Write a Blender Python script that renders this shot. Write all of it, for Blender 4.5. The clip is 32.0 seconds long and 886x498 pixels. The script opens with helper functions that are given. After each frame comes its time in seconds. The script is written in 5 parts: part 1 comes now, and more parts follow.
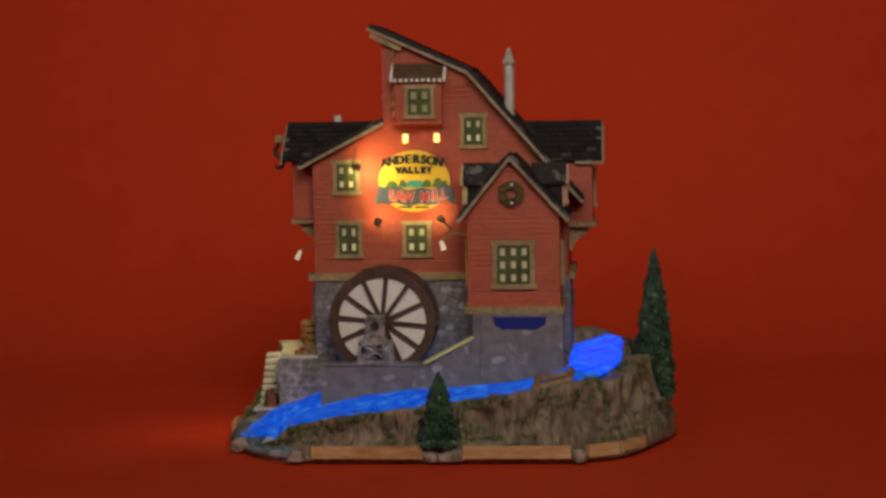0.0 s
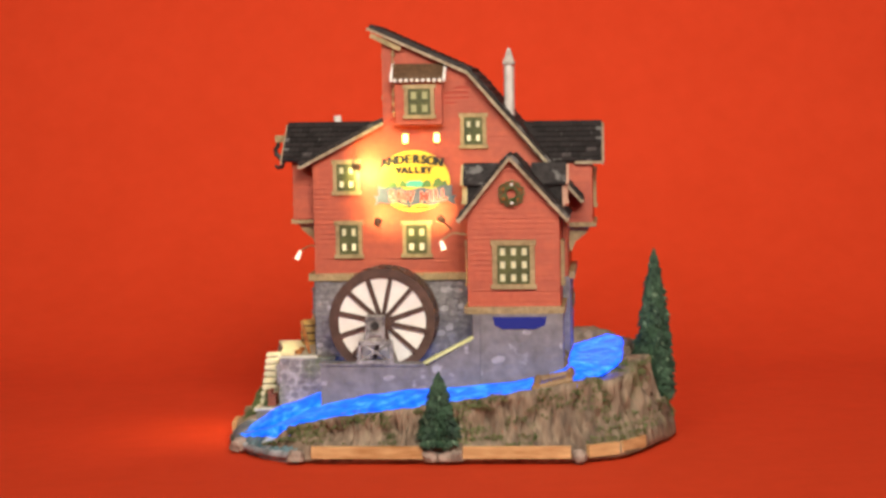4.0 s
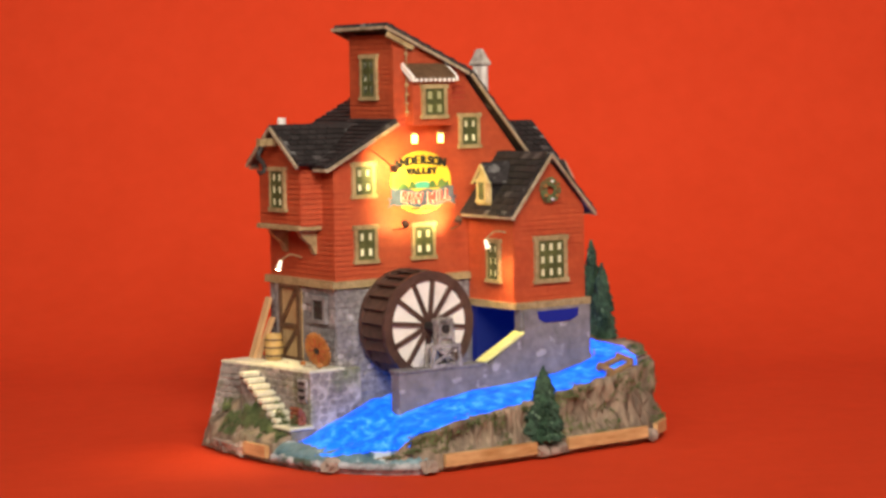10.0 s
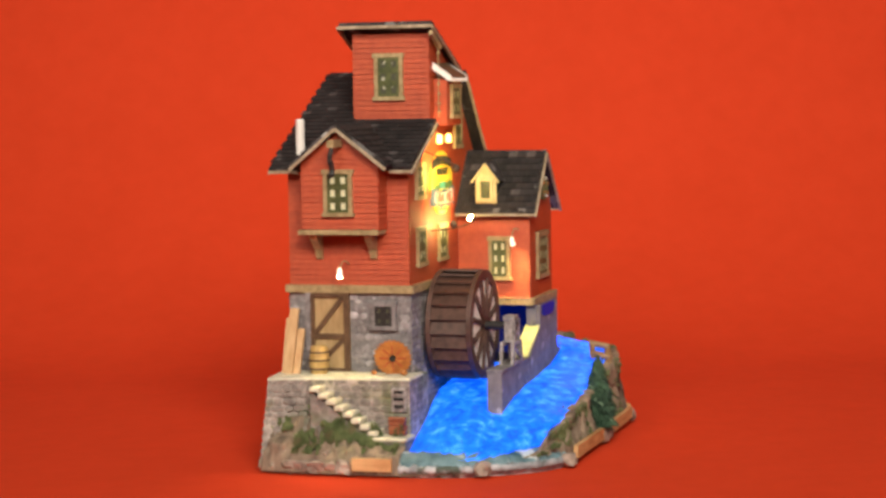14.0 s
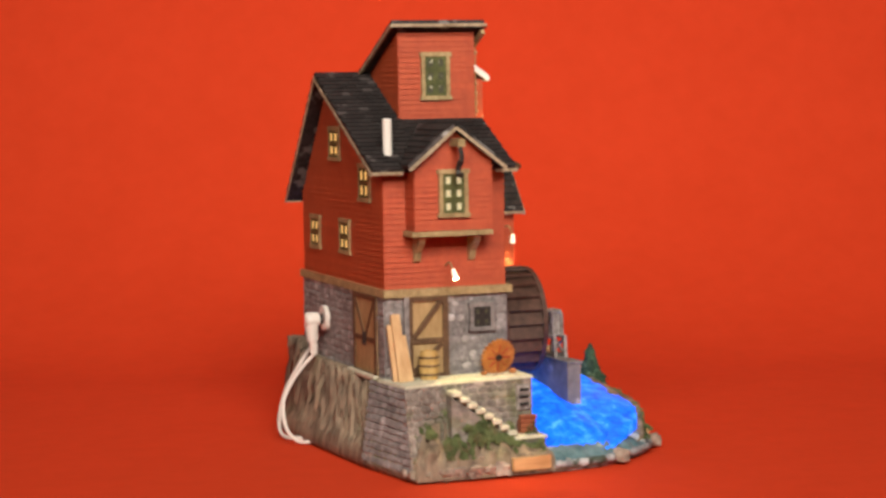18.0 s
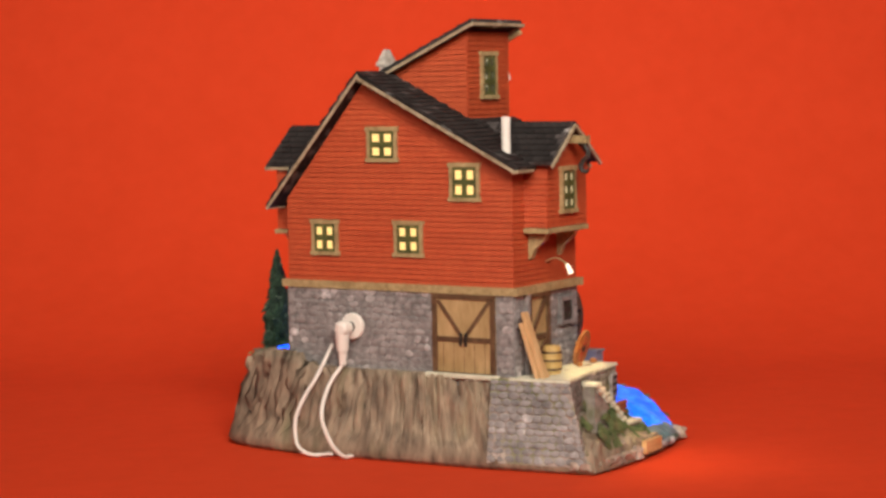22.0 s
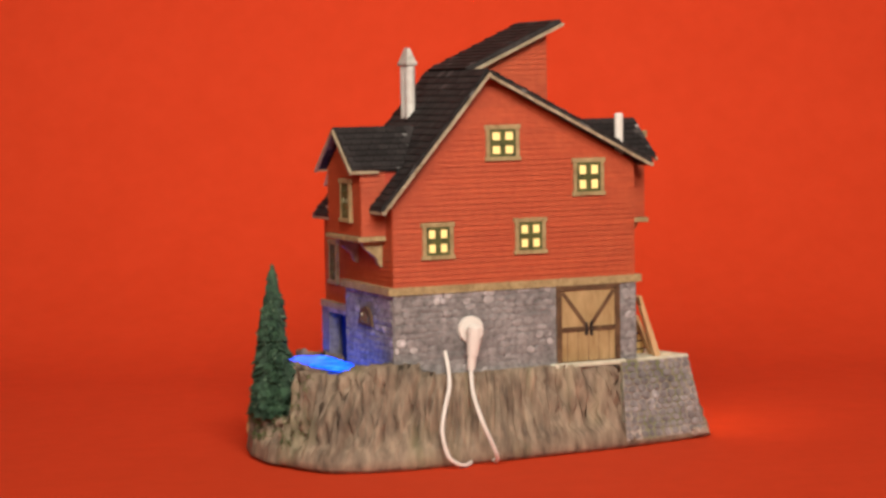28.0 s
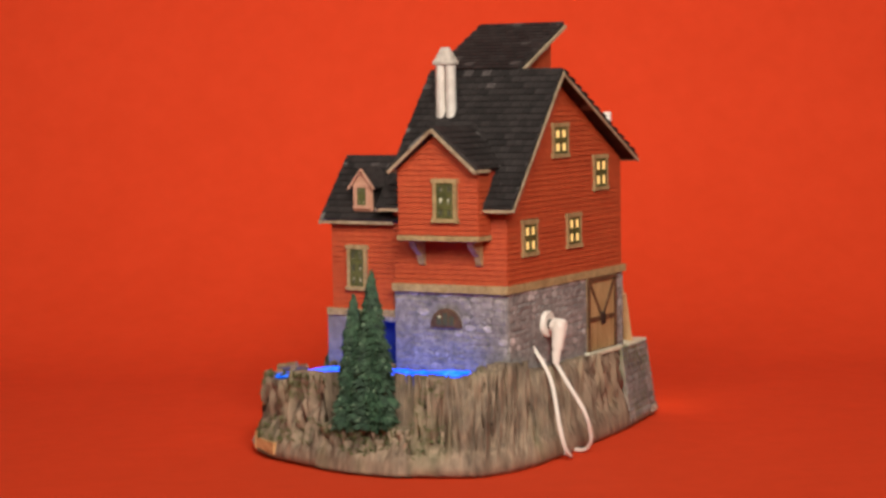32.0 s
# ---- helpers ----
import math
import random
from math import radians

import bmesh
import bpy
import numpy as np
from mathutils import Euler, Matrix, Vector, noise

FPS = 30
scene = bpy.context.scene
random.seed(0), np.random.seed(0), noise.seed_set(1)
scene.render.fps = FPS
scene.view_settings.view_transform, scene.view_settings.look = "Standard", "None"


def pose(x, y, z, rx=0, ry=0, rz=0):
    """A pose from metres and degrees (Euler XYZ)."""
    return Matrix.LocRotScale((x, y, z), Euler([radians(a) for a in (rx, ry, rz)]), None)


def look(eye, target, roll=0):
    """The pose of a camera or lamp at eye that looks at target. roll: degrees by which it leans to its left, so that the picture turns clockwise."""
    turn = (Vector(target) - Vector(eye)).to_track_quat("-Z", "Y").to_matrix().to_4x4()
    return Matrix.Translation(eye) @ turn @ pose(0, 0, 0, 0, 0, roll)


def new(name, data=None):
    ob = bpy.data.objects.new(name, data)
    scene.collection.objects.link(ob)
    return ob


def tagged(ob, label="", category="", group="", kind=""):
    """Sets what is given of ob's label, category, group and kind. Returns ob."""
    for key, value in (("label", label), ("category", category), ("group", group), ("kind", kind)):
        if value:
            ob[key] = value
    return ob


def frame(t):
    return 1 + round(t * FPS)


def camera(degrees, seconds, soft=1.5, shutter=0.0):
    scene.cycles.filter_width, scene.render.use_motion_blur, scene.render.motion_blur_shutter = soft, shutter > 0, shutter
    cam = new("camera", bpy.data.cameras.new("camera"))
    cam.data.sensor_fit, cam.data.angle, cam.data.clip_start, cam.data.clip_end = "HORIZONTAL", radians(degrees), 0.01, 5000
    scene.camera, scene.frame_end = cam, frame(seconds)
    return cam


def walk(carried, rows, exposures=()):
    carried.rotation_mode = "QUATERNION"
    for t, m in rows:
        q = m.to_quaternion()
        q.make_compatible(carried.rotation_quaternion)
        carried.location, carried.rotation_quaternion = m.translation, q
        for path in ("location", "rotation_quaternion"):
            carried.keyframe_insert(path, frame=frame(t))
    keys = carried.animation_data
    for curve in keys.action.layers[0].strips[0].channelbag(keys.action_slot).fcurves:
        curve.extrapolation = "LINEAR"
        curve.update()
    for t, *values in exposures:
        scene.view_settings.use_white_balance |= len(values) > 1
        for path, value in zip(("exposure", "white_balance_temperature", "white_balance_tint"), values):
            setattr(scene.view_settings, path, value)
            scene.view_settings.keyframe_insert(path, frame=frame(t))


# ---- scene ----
# A lighted ceramic village mill turns on a red paper sweep before a camera that stands still.
cam = camera(23.95, 32.0, soft=3.0, shutter=0.5)
EYE = Vector((0.0, -1.3265, 0.2229))
AIM = EYE + Vector((-0.00476, 0.99699, -0.07735))
walk(cam, [(0.0, look(EYE, AIM, -0.98)), (32.0, look(EYE, AIM, -0.98))],
     exposures=[(0.0, -1.7), (0.25, -1.2), (0.5, -0.75), (0.8, -0.35), (1.1, -0.15), (1.6, -0.05), (2.2, 0.0), (32.0, 0.0)])

# seconds and degrees of the turntable: it starts at 5.55 s and then turns evenly
TURN = [(0, -4.65), (5.5, -4.65), (5.6, -4.5), (5.8, -3.2)] + [(t, 35.95 + 9.3466 * (t - 10) - max(0, t - 30.5) * 0.35) for t in [6 + 0.5 * k for k in range(53)]]
WHEEL_RATE = 24.0

# ---- world and lights ----
world = bpy.data.worlds.new("studio")
scene.world = world
world.use_nodes = True
wbg = world.node_tree.nodes["Background"]
wbg.inputs[0].default_value = (1.0, 0.96, 0.92, 1)
wbg.inputs[1].default_value = 0.055


def softbox(name, eye, target, w, h, watts, colour, spread):
    d = bpy.data.lights.new(name, "AREA")
    d.shape, d.size, d.size_y, d.energy, d.color = "RECTANGLE", w, h, watts, colour
    d.spread = radians(spread)
    ob = new(name, d)
    ob.matrix_world = look(eye, target)
    return ob


softbox("key_softbox", (0.27, -1.55, 1.08), (0.02, 0.33, 0.29), 0.7, 0.7, 7.4, (1.0, 0.925, 0.80), 75)
softbox("fill_softbox", (-0.55, -1.55, 1.05), (0.0, 0.33, 0.30), 0.7, 0.7, 2.2, (1.0, 0.925, 0.80), 75)
softbox("top_softbox", (0.1, 0.05, 1.35), (0, 0.66, 0.6), 1.0, 0.5, 1.2, (1.0, 0.925, 0.80), 120)

mill = new("village_mill")
tagged(mill, "lighted ceramic village sawmill with red clapboard walls and waterwheel", "ornament")

# ---- materials ----


def material(name):
    m = bpy.data.materials.new(name)
    m.use_nodes = True
    nt = m.node_tree
    return m, nt, nt.nodes["Principled BSDF"]


def mottled(name, dark, light, scale=300.0, rough=0.6, bump=0.15, metal=0.0, fleck=None, fleck_at=0.62, fleck_scale=90.0, fleck_soft=0.06, whole=False, per_object=0.0, stretch=(1, 1, 1), spec=0.4, pale=1.0, pale_gain=1.0):
    """Paint or stone with grain at two scales, an optional fleck colour, and a change of tone from piece to piece."""
    m, nt, b = material(name)
    N, L = nt.nodes.new, nt.links.new
    tc = N("ShaderNodeTexCoord")
    if whole:
        tc.object = mill
    mp = N("ShaderNodeMapping")
    mp.inputs["Scale"].default_value = stretch
    L(tc.outputs["Object"], mp.inputs[0])
    big, fine = N("ShaderNodeTexNoise"), N("ShaderNodeTexNoise")
    for n, s in ((big, scale * 0.25), (fine, scale)):
        n.inputs["Scale"].default_value = s
        n.inputs["Detail"].default_value = 4
        L(mp.outputs[0], n.inputs["Vector"])
    add = N("ShaderNodeMath")
    add.operation = "ADD"
    L(big.outputs["Fac"], add.inputs[0])
    L(fine.outputs["Fac"], add.inputs[1])
    ramp = N("ShaderNodeMapRange")
    ramp.inputs[1].default_value, ramp.inputs[2].default_value = 0.7, 1.3
    L(add.outputs[0], ramp.inputs[0])
    mix = N("ShaderNodeMix")
    mix.data_type = "RGBA"
    mix.inputs[6].default_value, mix.inputs[7].default_value = (*dark, 1), (*light, 1)
    L(ramp.outputs[0], mix.inputs[0])
    out = mix.outputs[2]
    if fleck:
        fn = N("ShaderNodeTexNoise")
        fn.inputs["Scale"].default_value = fleck_scale
        fn.inputs["Detail"].default_value = 3
        L(mp.outputs[0], fn.inputs["Vector"])
        fr = N("ShaderNodeMapRange")
        fr.inputs[1].default_value, fr.inputs[2].default_value = fleck_at, fleck_at + fleck_soft
        L(fn.outputs["Fac"], fr.inputs[0])
        fm = N("ShaderNodeMix")
        fm.data_type = "RGBA"
        fm.inputs[7].default_value = (*fleck, 1)
        L(out, fm.inputs[6])
        L(fr.outputs[0], fm.inputs[0])
        out = fm.outputs[2]
    if per_object:
        oi = N("ShaderNodeObjectInfo")
        vr = N("ShaderNodeMapRange")
        vr.inputs[3].default_value, vr.inputs[4].default_value = 1 - per_object, 1 + per_object
        L(oi.outputs["Random"], vr.inputs[0])
        if pale < 1:
            gt, ad = N("ShaderNodeMath"), N("ShaderNodeMath")
            gt.operation, ad.operation = "GREATER_THAN", "ADD"
            gt.inputs[1].default_value = pale
            L(oi.outputs["Random"], gt.inputs[0])
            gain = N("ShaderNodeMath")
            gain.operation = "MULTIPLY"
            gain.inputs[1].default_value = pale_gain
            L(gt.outputs[0], gain.inputs[0])
            L(gain.outputs[0], ad.inputs[0])
            L(vr.outputs[0], ad.inputs[1])
            vr = ad
        hs = N("ShaderNodeHueSaturation")
        L(vr.outputs[0], hs.inputs["Value"])
        L(out, hs.inputs["Color"])
        out = hs.outputs[0]
    L(out, b.inputs["Base Color"])
    bp = N("ShaderNodeBump")
    bp.inputs["Strength"].default_value = bump
    bp.inputs["Distance"].default_value = 0.0006
    L(fine.outputs["Fac"], bp.inputs["Height"])
    L(bp.outputs[0], b.inputs["Normal"])
    b.inputs["Roughness"].default_value = rough
    b.inputs["Metallic"].default_value = metal
    b.inputs["Specular IOR Level"].default_value = spec
    return m


def glowing(name, base, light, strength, rough=0.3):
    m, nt, b = material(name)
    b.inputs["Base Color"].default_value = (*base, 1)
    b.inputs["Emission Color"].default_value = (*light, 1)
    b.inputs["Emission Strength"].default_value = strength
    b.inputs["Roughness"].default_value = rough
    return m


PAPER = mottled("red_paper", (0.61, 0.0475, 0.0118), (0.65, 0.0520, 0.0140), 60, 0.85, 0.03, spec=0.15)
RED = mottled("red_paint", (0.375, 0.054, 0.0175), (0.460, 0.077, 0.026), 260, 0.55, 0.2, per_object=0.06)
RED_CORE = mottled("red_core", (0.37, 0.042, 0.02), (0.45, 0.056, 0.025), 200, 0.6, 0.1)
TAN = mottled("tan_trim", (0.24, 0.165, 0.075), (0.44, 0.32, 0.16), 350, 0.6, 0.2)
STONE = mottled("grey_stone", (0.128, 0.113, 0.111), (0.335, 0.30, 0.292), 230, 0.7, 0.5, fleck=(0.50, 0.46, 0.47), fleck_at=0.63, fleck_scale=105, fleck_soft=0.12, whole=True, per_object=0.13, pale=0.92, pale_gain=0.5)
TERRACE_STONE = mottled("mossy_stone", (0.130, 0.105, 0.092), (0.355, 0.30, 0.262), 210, 0.75, 0.5, fleck=(0.12, 0.135, 0.05), fleck_at=0.50, fleck_scale=45, fleck_soft=0.25, whole=True, per_object=0.14, pale=0.93, pale_gain=0.4)
RIVER_STONE = mottled("smooth_river_stone", (0.150, 0.130, 0.128), (0.255, 0.225, 0.222), 160, 0.7, 0.3, fleck=(0.42, 0.38, 0.38), fleck_at=0.64, fleck_scale=75, fleck_soft=0.08, whole=True, per_object=0.05, pale=0.94, pale_gain=0.7)
MORTAR = mottled("mortar", (0.12, 0.106, 0.104), (0.265, 0.24, 0.233), 320, 0.85, 0.4)
SHINGLE = mottled("slate", (0.013, 0.0105, 0.0105), (0.040, 0.033, 0.032), 300, 0.72, 0.4, fleck=(0.13, 0.12, 0.115), fleck_at=0.60, fleck_scale=70, per_object=0.35, spec=0.2, pale=0.95, pale_gain=1.5)
ROCK = mottled("brown_rock", (0.115, 0.080, 0.056), (0.385, 0.280, 0.195), 190, 0.75, 0.8, fleck=(0.140, 0.138, 0.065), fleck_at=0.52, fleck_scale=50, fleck_soft=0.3, stretch=(1, 1, 0.33))
FOOT_ROCK = mottled("pinkish_rock", (0.17, 0.122, 0.096), (0.49, 0.375, 0.305), 190, 0.75, 0.8, fleck=(0.16, 0.15, 0.07), fleck_at=0.56, fleck_scale=60, fleck_soft=0.2)
WHEELWOOD = mottled("dark_wheel_wood", (0.050, 0.025, 0.018), (0.115, 0.058, 0.042), 250, 0.5, 0.25, per_object=0.08)
CREAM = mottled("cream_panel", (0.80, 0.71, 0.65), (0.91, 0.85, 0.79), 120, 0.6, 0.05)
GREYWOOD = mottled("grey_timber", (0.10, 0.085, 0.078), (0.47, 0.42, 0.39), 330, 0.7, 0.3)
OCHRE = mottled("ochre_plinth", (0.40, 0.19, 0.065), (0.70, 0.43, 0.20), 220, 0.6, 0.3, stretch=(0.3, 0.3, 1.4))


def lit_water(name, strength, green=1.0):
    """Translucent blue resin lit from within, its brighter highlights painted in by noise."""
    m, nt, b = material(name)
    N, L = nt.nodes.new, nt.links.new
    tc, n = N("ShaderNodeTexCoord"), N("ShaderNodeTexNoise")
    n.inputs["Scale"].default_value, n.inputs["Detail"].default_value, n.inputs["Distortion"].default_value = 120, 8, 0.35
    n.inputs["Roughness"].default_value = 0.68
    L(tc.outputs["Object"], n.inputs["Vector"])
    cr = N("ShaderNodeValToRGB")
    e = cr.color_ramp.elements
    e[0].position, e[0].color = 0.36, (0.001, 0.040 * green, 0.62, 1)
    e[1].position, e[1].color = 0.70, (0.09 * green, 0.38 * green, 1.0, 1)
    k = cr.color_ramp.elements.new(0.53)
    k.color = (0.004, 0.140 * green, 0.98, 1)
    L(n.outputs["Fac"], cr.inputs[0])
    L(cr.outputs[0], b.inputs["Emission Color"])
    b.inputs["Emission Strength"].default_value = strength
    b.inputs["Base Color"].default_value = (0.01, 0.08, 0.45, 1)
    b.inputs["Roughness"].default_value, b.inputs["Specular IOR Level"].default_value = 0.4, 0.08
    bp = N("ShaderNodeBump")
    bp.inputs["Strength"].default_value, bp.inputs["Distance"].default_value = 0.5, 0.001
    L(n.outputs["Fac"], bp.inputs["Height"])
    L(bp.outputs[0], b.inputs["Normal"])
    return m


WATER = lit_water("lit_water", 1.55)
POND_WATER = lit_water("lit_pond_water", 3.6, 0.55)
PANE = glowing("lit_pane", (0.7, 0.66, 0.44), (1.0, 0.80, 0.42), 0.5)
PANE_MID = glowing("olive_lit_pane", (0.46, 0.43, 0.28), (1.0, 0.82, 0.45), 0.26)
PANE_BACK = glowing("amber_pane", (0.8, 0.65, 0.3), (1.0, 0.60, 0.16), 0.6)


def speckled_pane():
    """Dark textured glass; noise spots of emission are painted glints of an inner lamp."""
    m, nt, b = material("speckled_pane")
    N, L = nt.nodes.new, nt.links.new
    tc, n, r = N("ShaderNodeTexCoord"), N("ShaderNodeTexNoise"), N("ShaderNodeMapRange")
    n.inputs["Scale"].default_value, n.inputs["Detail"].default_value = 260, 3
    r.inputs[1].default_value, r.inputs[2].default_value, r.inputs[3].default_value, r.inputs[4].default_value = 0.56, 0.72, 0.035, 0.8
    L(tc.outputs["Object"], n.inputs["Vector"])
    L(n.outputs["Fac"], r.inputs[0])
    L(r.outputs[0], b.inputs["Emission Strength"])
    b.inputs["Emission Color"].default_value = (1.0, 0.86, 0.55, 1)
    b.inputs["Base Color"].default_value = (0.055, 0.055, 0.038, 1)
    b.inputs["Roughness"].default_value = 0.2
    return m


PANE_DIM = speckled_pane()
BULB = glowing("bulb", (1, 0.9, 0.7), (1.0, 0.82, 0.30), 1900)
LOW_BULB = glowing("low_bulb", (1, 0.9, 0.7), (1.0, 0.80, 0.30), 680)
TOP_GLASS = glowing("lantern_glass", (1, 0.85, 0.5), (1.0, 0.62, 0.14), 7)
WING_BULB = glowing("wing_bulb", (1, 0.9, 0.7), (1.0, 0.80, 0.32), 3400)
LIT_SHADE = glowing("lit_glass_shade", (0.8, 0.75, 0.65), (1.0, 0.85, 0.6), 0.9)
DOOR_BULB = glowing("door_bulb", (1, 0.9, 0.7), (1.0, 0.76, 0.36), 8000)
FRAMEDARK = mottled("dark_green_sash", (0.045, 0.052, 0.016), (0.11, 0.115, 0.036), 300, 0.5, 0.1)
FIR = mottled("fir_bristle", (0.006, 0.020, 0.012), (0.055, 0.115, 0.06), 420, 0.7, 0.3, fleck=(0.16, 0.24, 0.15), fleck_at=0.62, fleck_scale=220)
WHITEPLASTIC = mottled("ivory_plastic", (0.74, 0.66, 0.60), (0.82, 0.75, 0.69), 80, 0.35, 0.02)
METAL = mottled("pale_metal", (0.62, 0.54, 0.49), (0.82, 0.75, 0.69), 200, 0.3, 0.1, metal=0.25)
IRON = mottled("black_iron", (0.012, 0.010, 0.009), (0.04, 0.035, 0.03), 300, 0.5, 0.2)
DOORWOOD = mottled("door_wood", (0.30, 0.19, 0.08), (0.46, 0.31, 0.15), 300, 0.6, 0.2, stretch=(1, 1, 0.3))
BROWN = mottled("brown_timber", (0.07, 0.035, 0.016), (0.15, 0.08, 0.04), 300, 0.6, 0.25)
PLANK = mottled("sawn_plank", (0.50, 0.28, 0.12), (0.66, 0.42, 0.22), 300, 0.6, 0.2, stretch=(1, 1, 0.2))
RUST = mottled("rusty_steel", (0.30, 0.09, 0.02), (0.55, 0.22, 0.05), 300, 0.55, 0.3)
STEP = mottled("pale_step", (0.50, 0.46, 0.34), (0.70, 0.66, 0.52), 300, 0.7, 0.3)
FOLIAGE = mottled("moss", (0.060, 0.086, 0.028), (0.20, 0.225, 0.090), 160, 0.8, 0.6, fleck=(0.20, 0.145, 0.075), fleck_at=0.58, fleck_scale=90, fleck_soft=0.14)
SIGNYELLOW = mottled("sign_yellow", (0.70, 0.42, 0.03), (0.80, 0.52, 0.06), 100, 0.45, 0.05)
INK = mottled("sign_black", (0.012, 0.011, 0.01), (0.02, 0.02, 0.018), 300, 0.5, 0.0)

# ---- building helpers (millimetres inside the model) ----
MM = 0.001
wheel = None


def shallow(y):
    """The depth of the model is set out a little too deep before and behind the house: bring it in."""
    return y * 0.93 if y < 0 else (77.5 + (y - 77.5) * 0.48 if y > 77.5 else y)


def part(name, bm, mat, parent, label="", smooth=False, settle=True):
    me = bpy.data.meshes.new(name)
    if settle and parent is not wheel:
        for v in bm.verts:
            v.co.y = shallow(v.co.y)
    bm.transform(Matrix.Scale(MM, 4))
    bmesh.ops.recalc_face_normals(bm, faces=bm.faces)
    if smooth:
        for f in bm.faces:
            f.smooth = True
    bm.to_mesh(me)
    bm.free()
    me.materials.append(mat)
    ob = new(name, me)
    ob.parent = parent
    if label:
        tagged(ob, label)
    return ob


def put(name, me, mat_m, parent):
    ob = new(name, me)
    ob.parent = parent
    mat_m.translation.y = shallow(mat_m.translation.y * 1000) * MM
    ob.matrix_basis = mat_m
    return ob


def add_box(bm, x0, x1, y0, y1, z0, z1, bevel=0.0, m=None):
    r = bmesh.ops.create_cube(bm, size=1.0)
    vs = r["verts"]
    for v in vs:
        v.co = Vector(((x0 + x1) / 2 + v.co.x * (x1 - x0), (y0 + y1) / 2 + v.co.y * (y1 - y0), (z0 + z1) / 2 + v.co.z * (z1 - z0)))
    if bevel:
        es = list({e for v in vs for e in v.link_edges})
        out = bmesh.ops.bevel(bm, geom=es, offset=bevel, segments=1, affect="EDGES")
        vs = list(set(out["verts"]) | {v for v in vs if v.is_valid})
    if m is not None:
        bmesh.ops.transform(bm, matrix=m, verts=[v for v in vs if v.is_valid])
    return vs


def boxed(x0, x1, y0, y1, z0, z1, bevel=0.3, m=None):
    bm = bmesh.new()
    add_box(bm, x0, x1, y0, y1, z0, z1, bevel, m)
    return bm


def add_prism(bm, pts, extrude):
    """A flat polygon of 3D points, pushed along a vector."""
    e = Vector(extrude)
    a = [bm.verts.new(Vector(p)) for p in pts]
    b = [bm.verts.new(Vector(p) + e) for p in pts]
    bm.faces.new(a)
    bm.faces.new(b[::-1])
    n = len(pts)
    for i in range(n):
        bm.faces.new((a[i], b[i], b[(i + 1) % n], a[(i + 1) % n]))


def prism(pts, extrude):
    bm = bmesh.new()
    add_prism(bm, pts, extrude)
    return bm


def add_bar(bm, a, b, w, h, up=(0, 0, 1)):
    """A square bar from a to b."""
    a, b, up = Vector(a), Vector(b), Vector(up)
    d = (b - a).normalized()
    s = d.cross(up)
    s = s.normalized() if s.length > 1e-5 else Vector((1, 0, 0))
    u = s.cross(d)
    add_prism(bm, [a + s * w / 2 + u * h / 2, a - s * w / 2 + u * h / 2, a - s * w / 2 - u * h / 2, a + s * w / 2 - u * h / 2], b - a)


def bar(a, b, w, h, up=(0, 0, 1)):
    bm = bmesh.new()
    add_bar(bm, a, b, w, h, up)
    return bm


def add_tube(bm, pts, radius, n=8, cap=True):
    """A round tube along points; radius may be a list."""
    pts = [Vector(p) for p in pts]
    rings = []
    s = None
    for i, p in enumerate(pts):
        d = (pts[min(i + 1, len(pts) - 1)] - pts[max(i - 1, 0)]).normalized()
        if s is None:
            s = d.cross(Vector((0, 0, 1)) if abs(d.z) < 0.9 else Vector((1, 0, 0)))
        s = (s - d * s.dot(d)).normalized()
        u = s.cross(d)
        r = radius[i] if isinstance(radius, (list, tuple)) else radius
        rings.append([bm.verts.new(p + (s * math.cos(k * math.tau / n) + u * math.sin(k * math.tau / n)) * r) for k in range(n)])
    for r0, r1 in zip(rings, rings[1:]):
        for k in range(n):
            bm.faces.new((r0[k], r0[(k + 1) % n], r1[(k + 1) % n], r1[k]))
    if cap:
        bm.faces.new(rings[0][::-1])
        bm.faces.new(rings[-1])


def tube(pts, radius, n=8):
    bm = bmesh.new()
    add_tube(bm, pts, radius, n)
    return bm


def lathe(profile, n=20, centre=(0, 0, 0)):
    """Spins a list of (radius, z)."""
    bm = bmesh.new()
    rings = [[bm.verts.new((centre[0] + max(r, 0.01) * math.cos(k * math.tau / n), centre[1] + max(r, 0.01) * math.sin(k * math.tau / n), centre[2] + z)) for k in range(n)] for r, z in profile]
    for r0, r1 in zip(rings, rings[1:]):
        for k in range(n):
            bm.faces.new((r0[k], r0[(k + 1) % n], r1[(k + 1) % n], r1[k]))
    bm.faces.new(rings[0][::-1])
    bm.faces.new(rings[-1])
    return bm


def clip(poly, axis, value, keep_above):
    out = []
    for i, p in enumerate(poly):
        q = poly[(i + 1) % len(poly)]
        a, b = p[axis] - value, q[axis] - value
        if not keep_above:
            a, b = -a, -b
        if a >= 0:
            out.append(p)
        if (a > 0 > b) or (a < 0 < b):
            t = a / (a - b)
            out.append((p[0] + (q[0] - p[0]) * t, p[1] + (q[1] - p[1]) * t))
    return out


class Face:
    """A wall's plane: (u, z) on it to 3D, with the outward normal."""

    def __init__(self, axis, at, sign):
        self.axis, self.at, self.sign = axis, at, sign

    def p(self, u, z, out=0.0):
        d = self.at + self.sign * out
        return Vector((d, u, z)) if self.axis == "x" else Vector((u, d, z))

    @property
    def normal(self):
        return Vector((self.sign, 0, 0)) if self.axis == "x" else Vector((0, self.sign, 0))


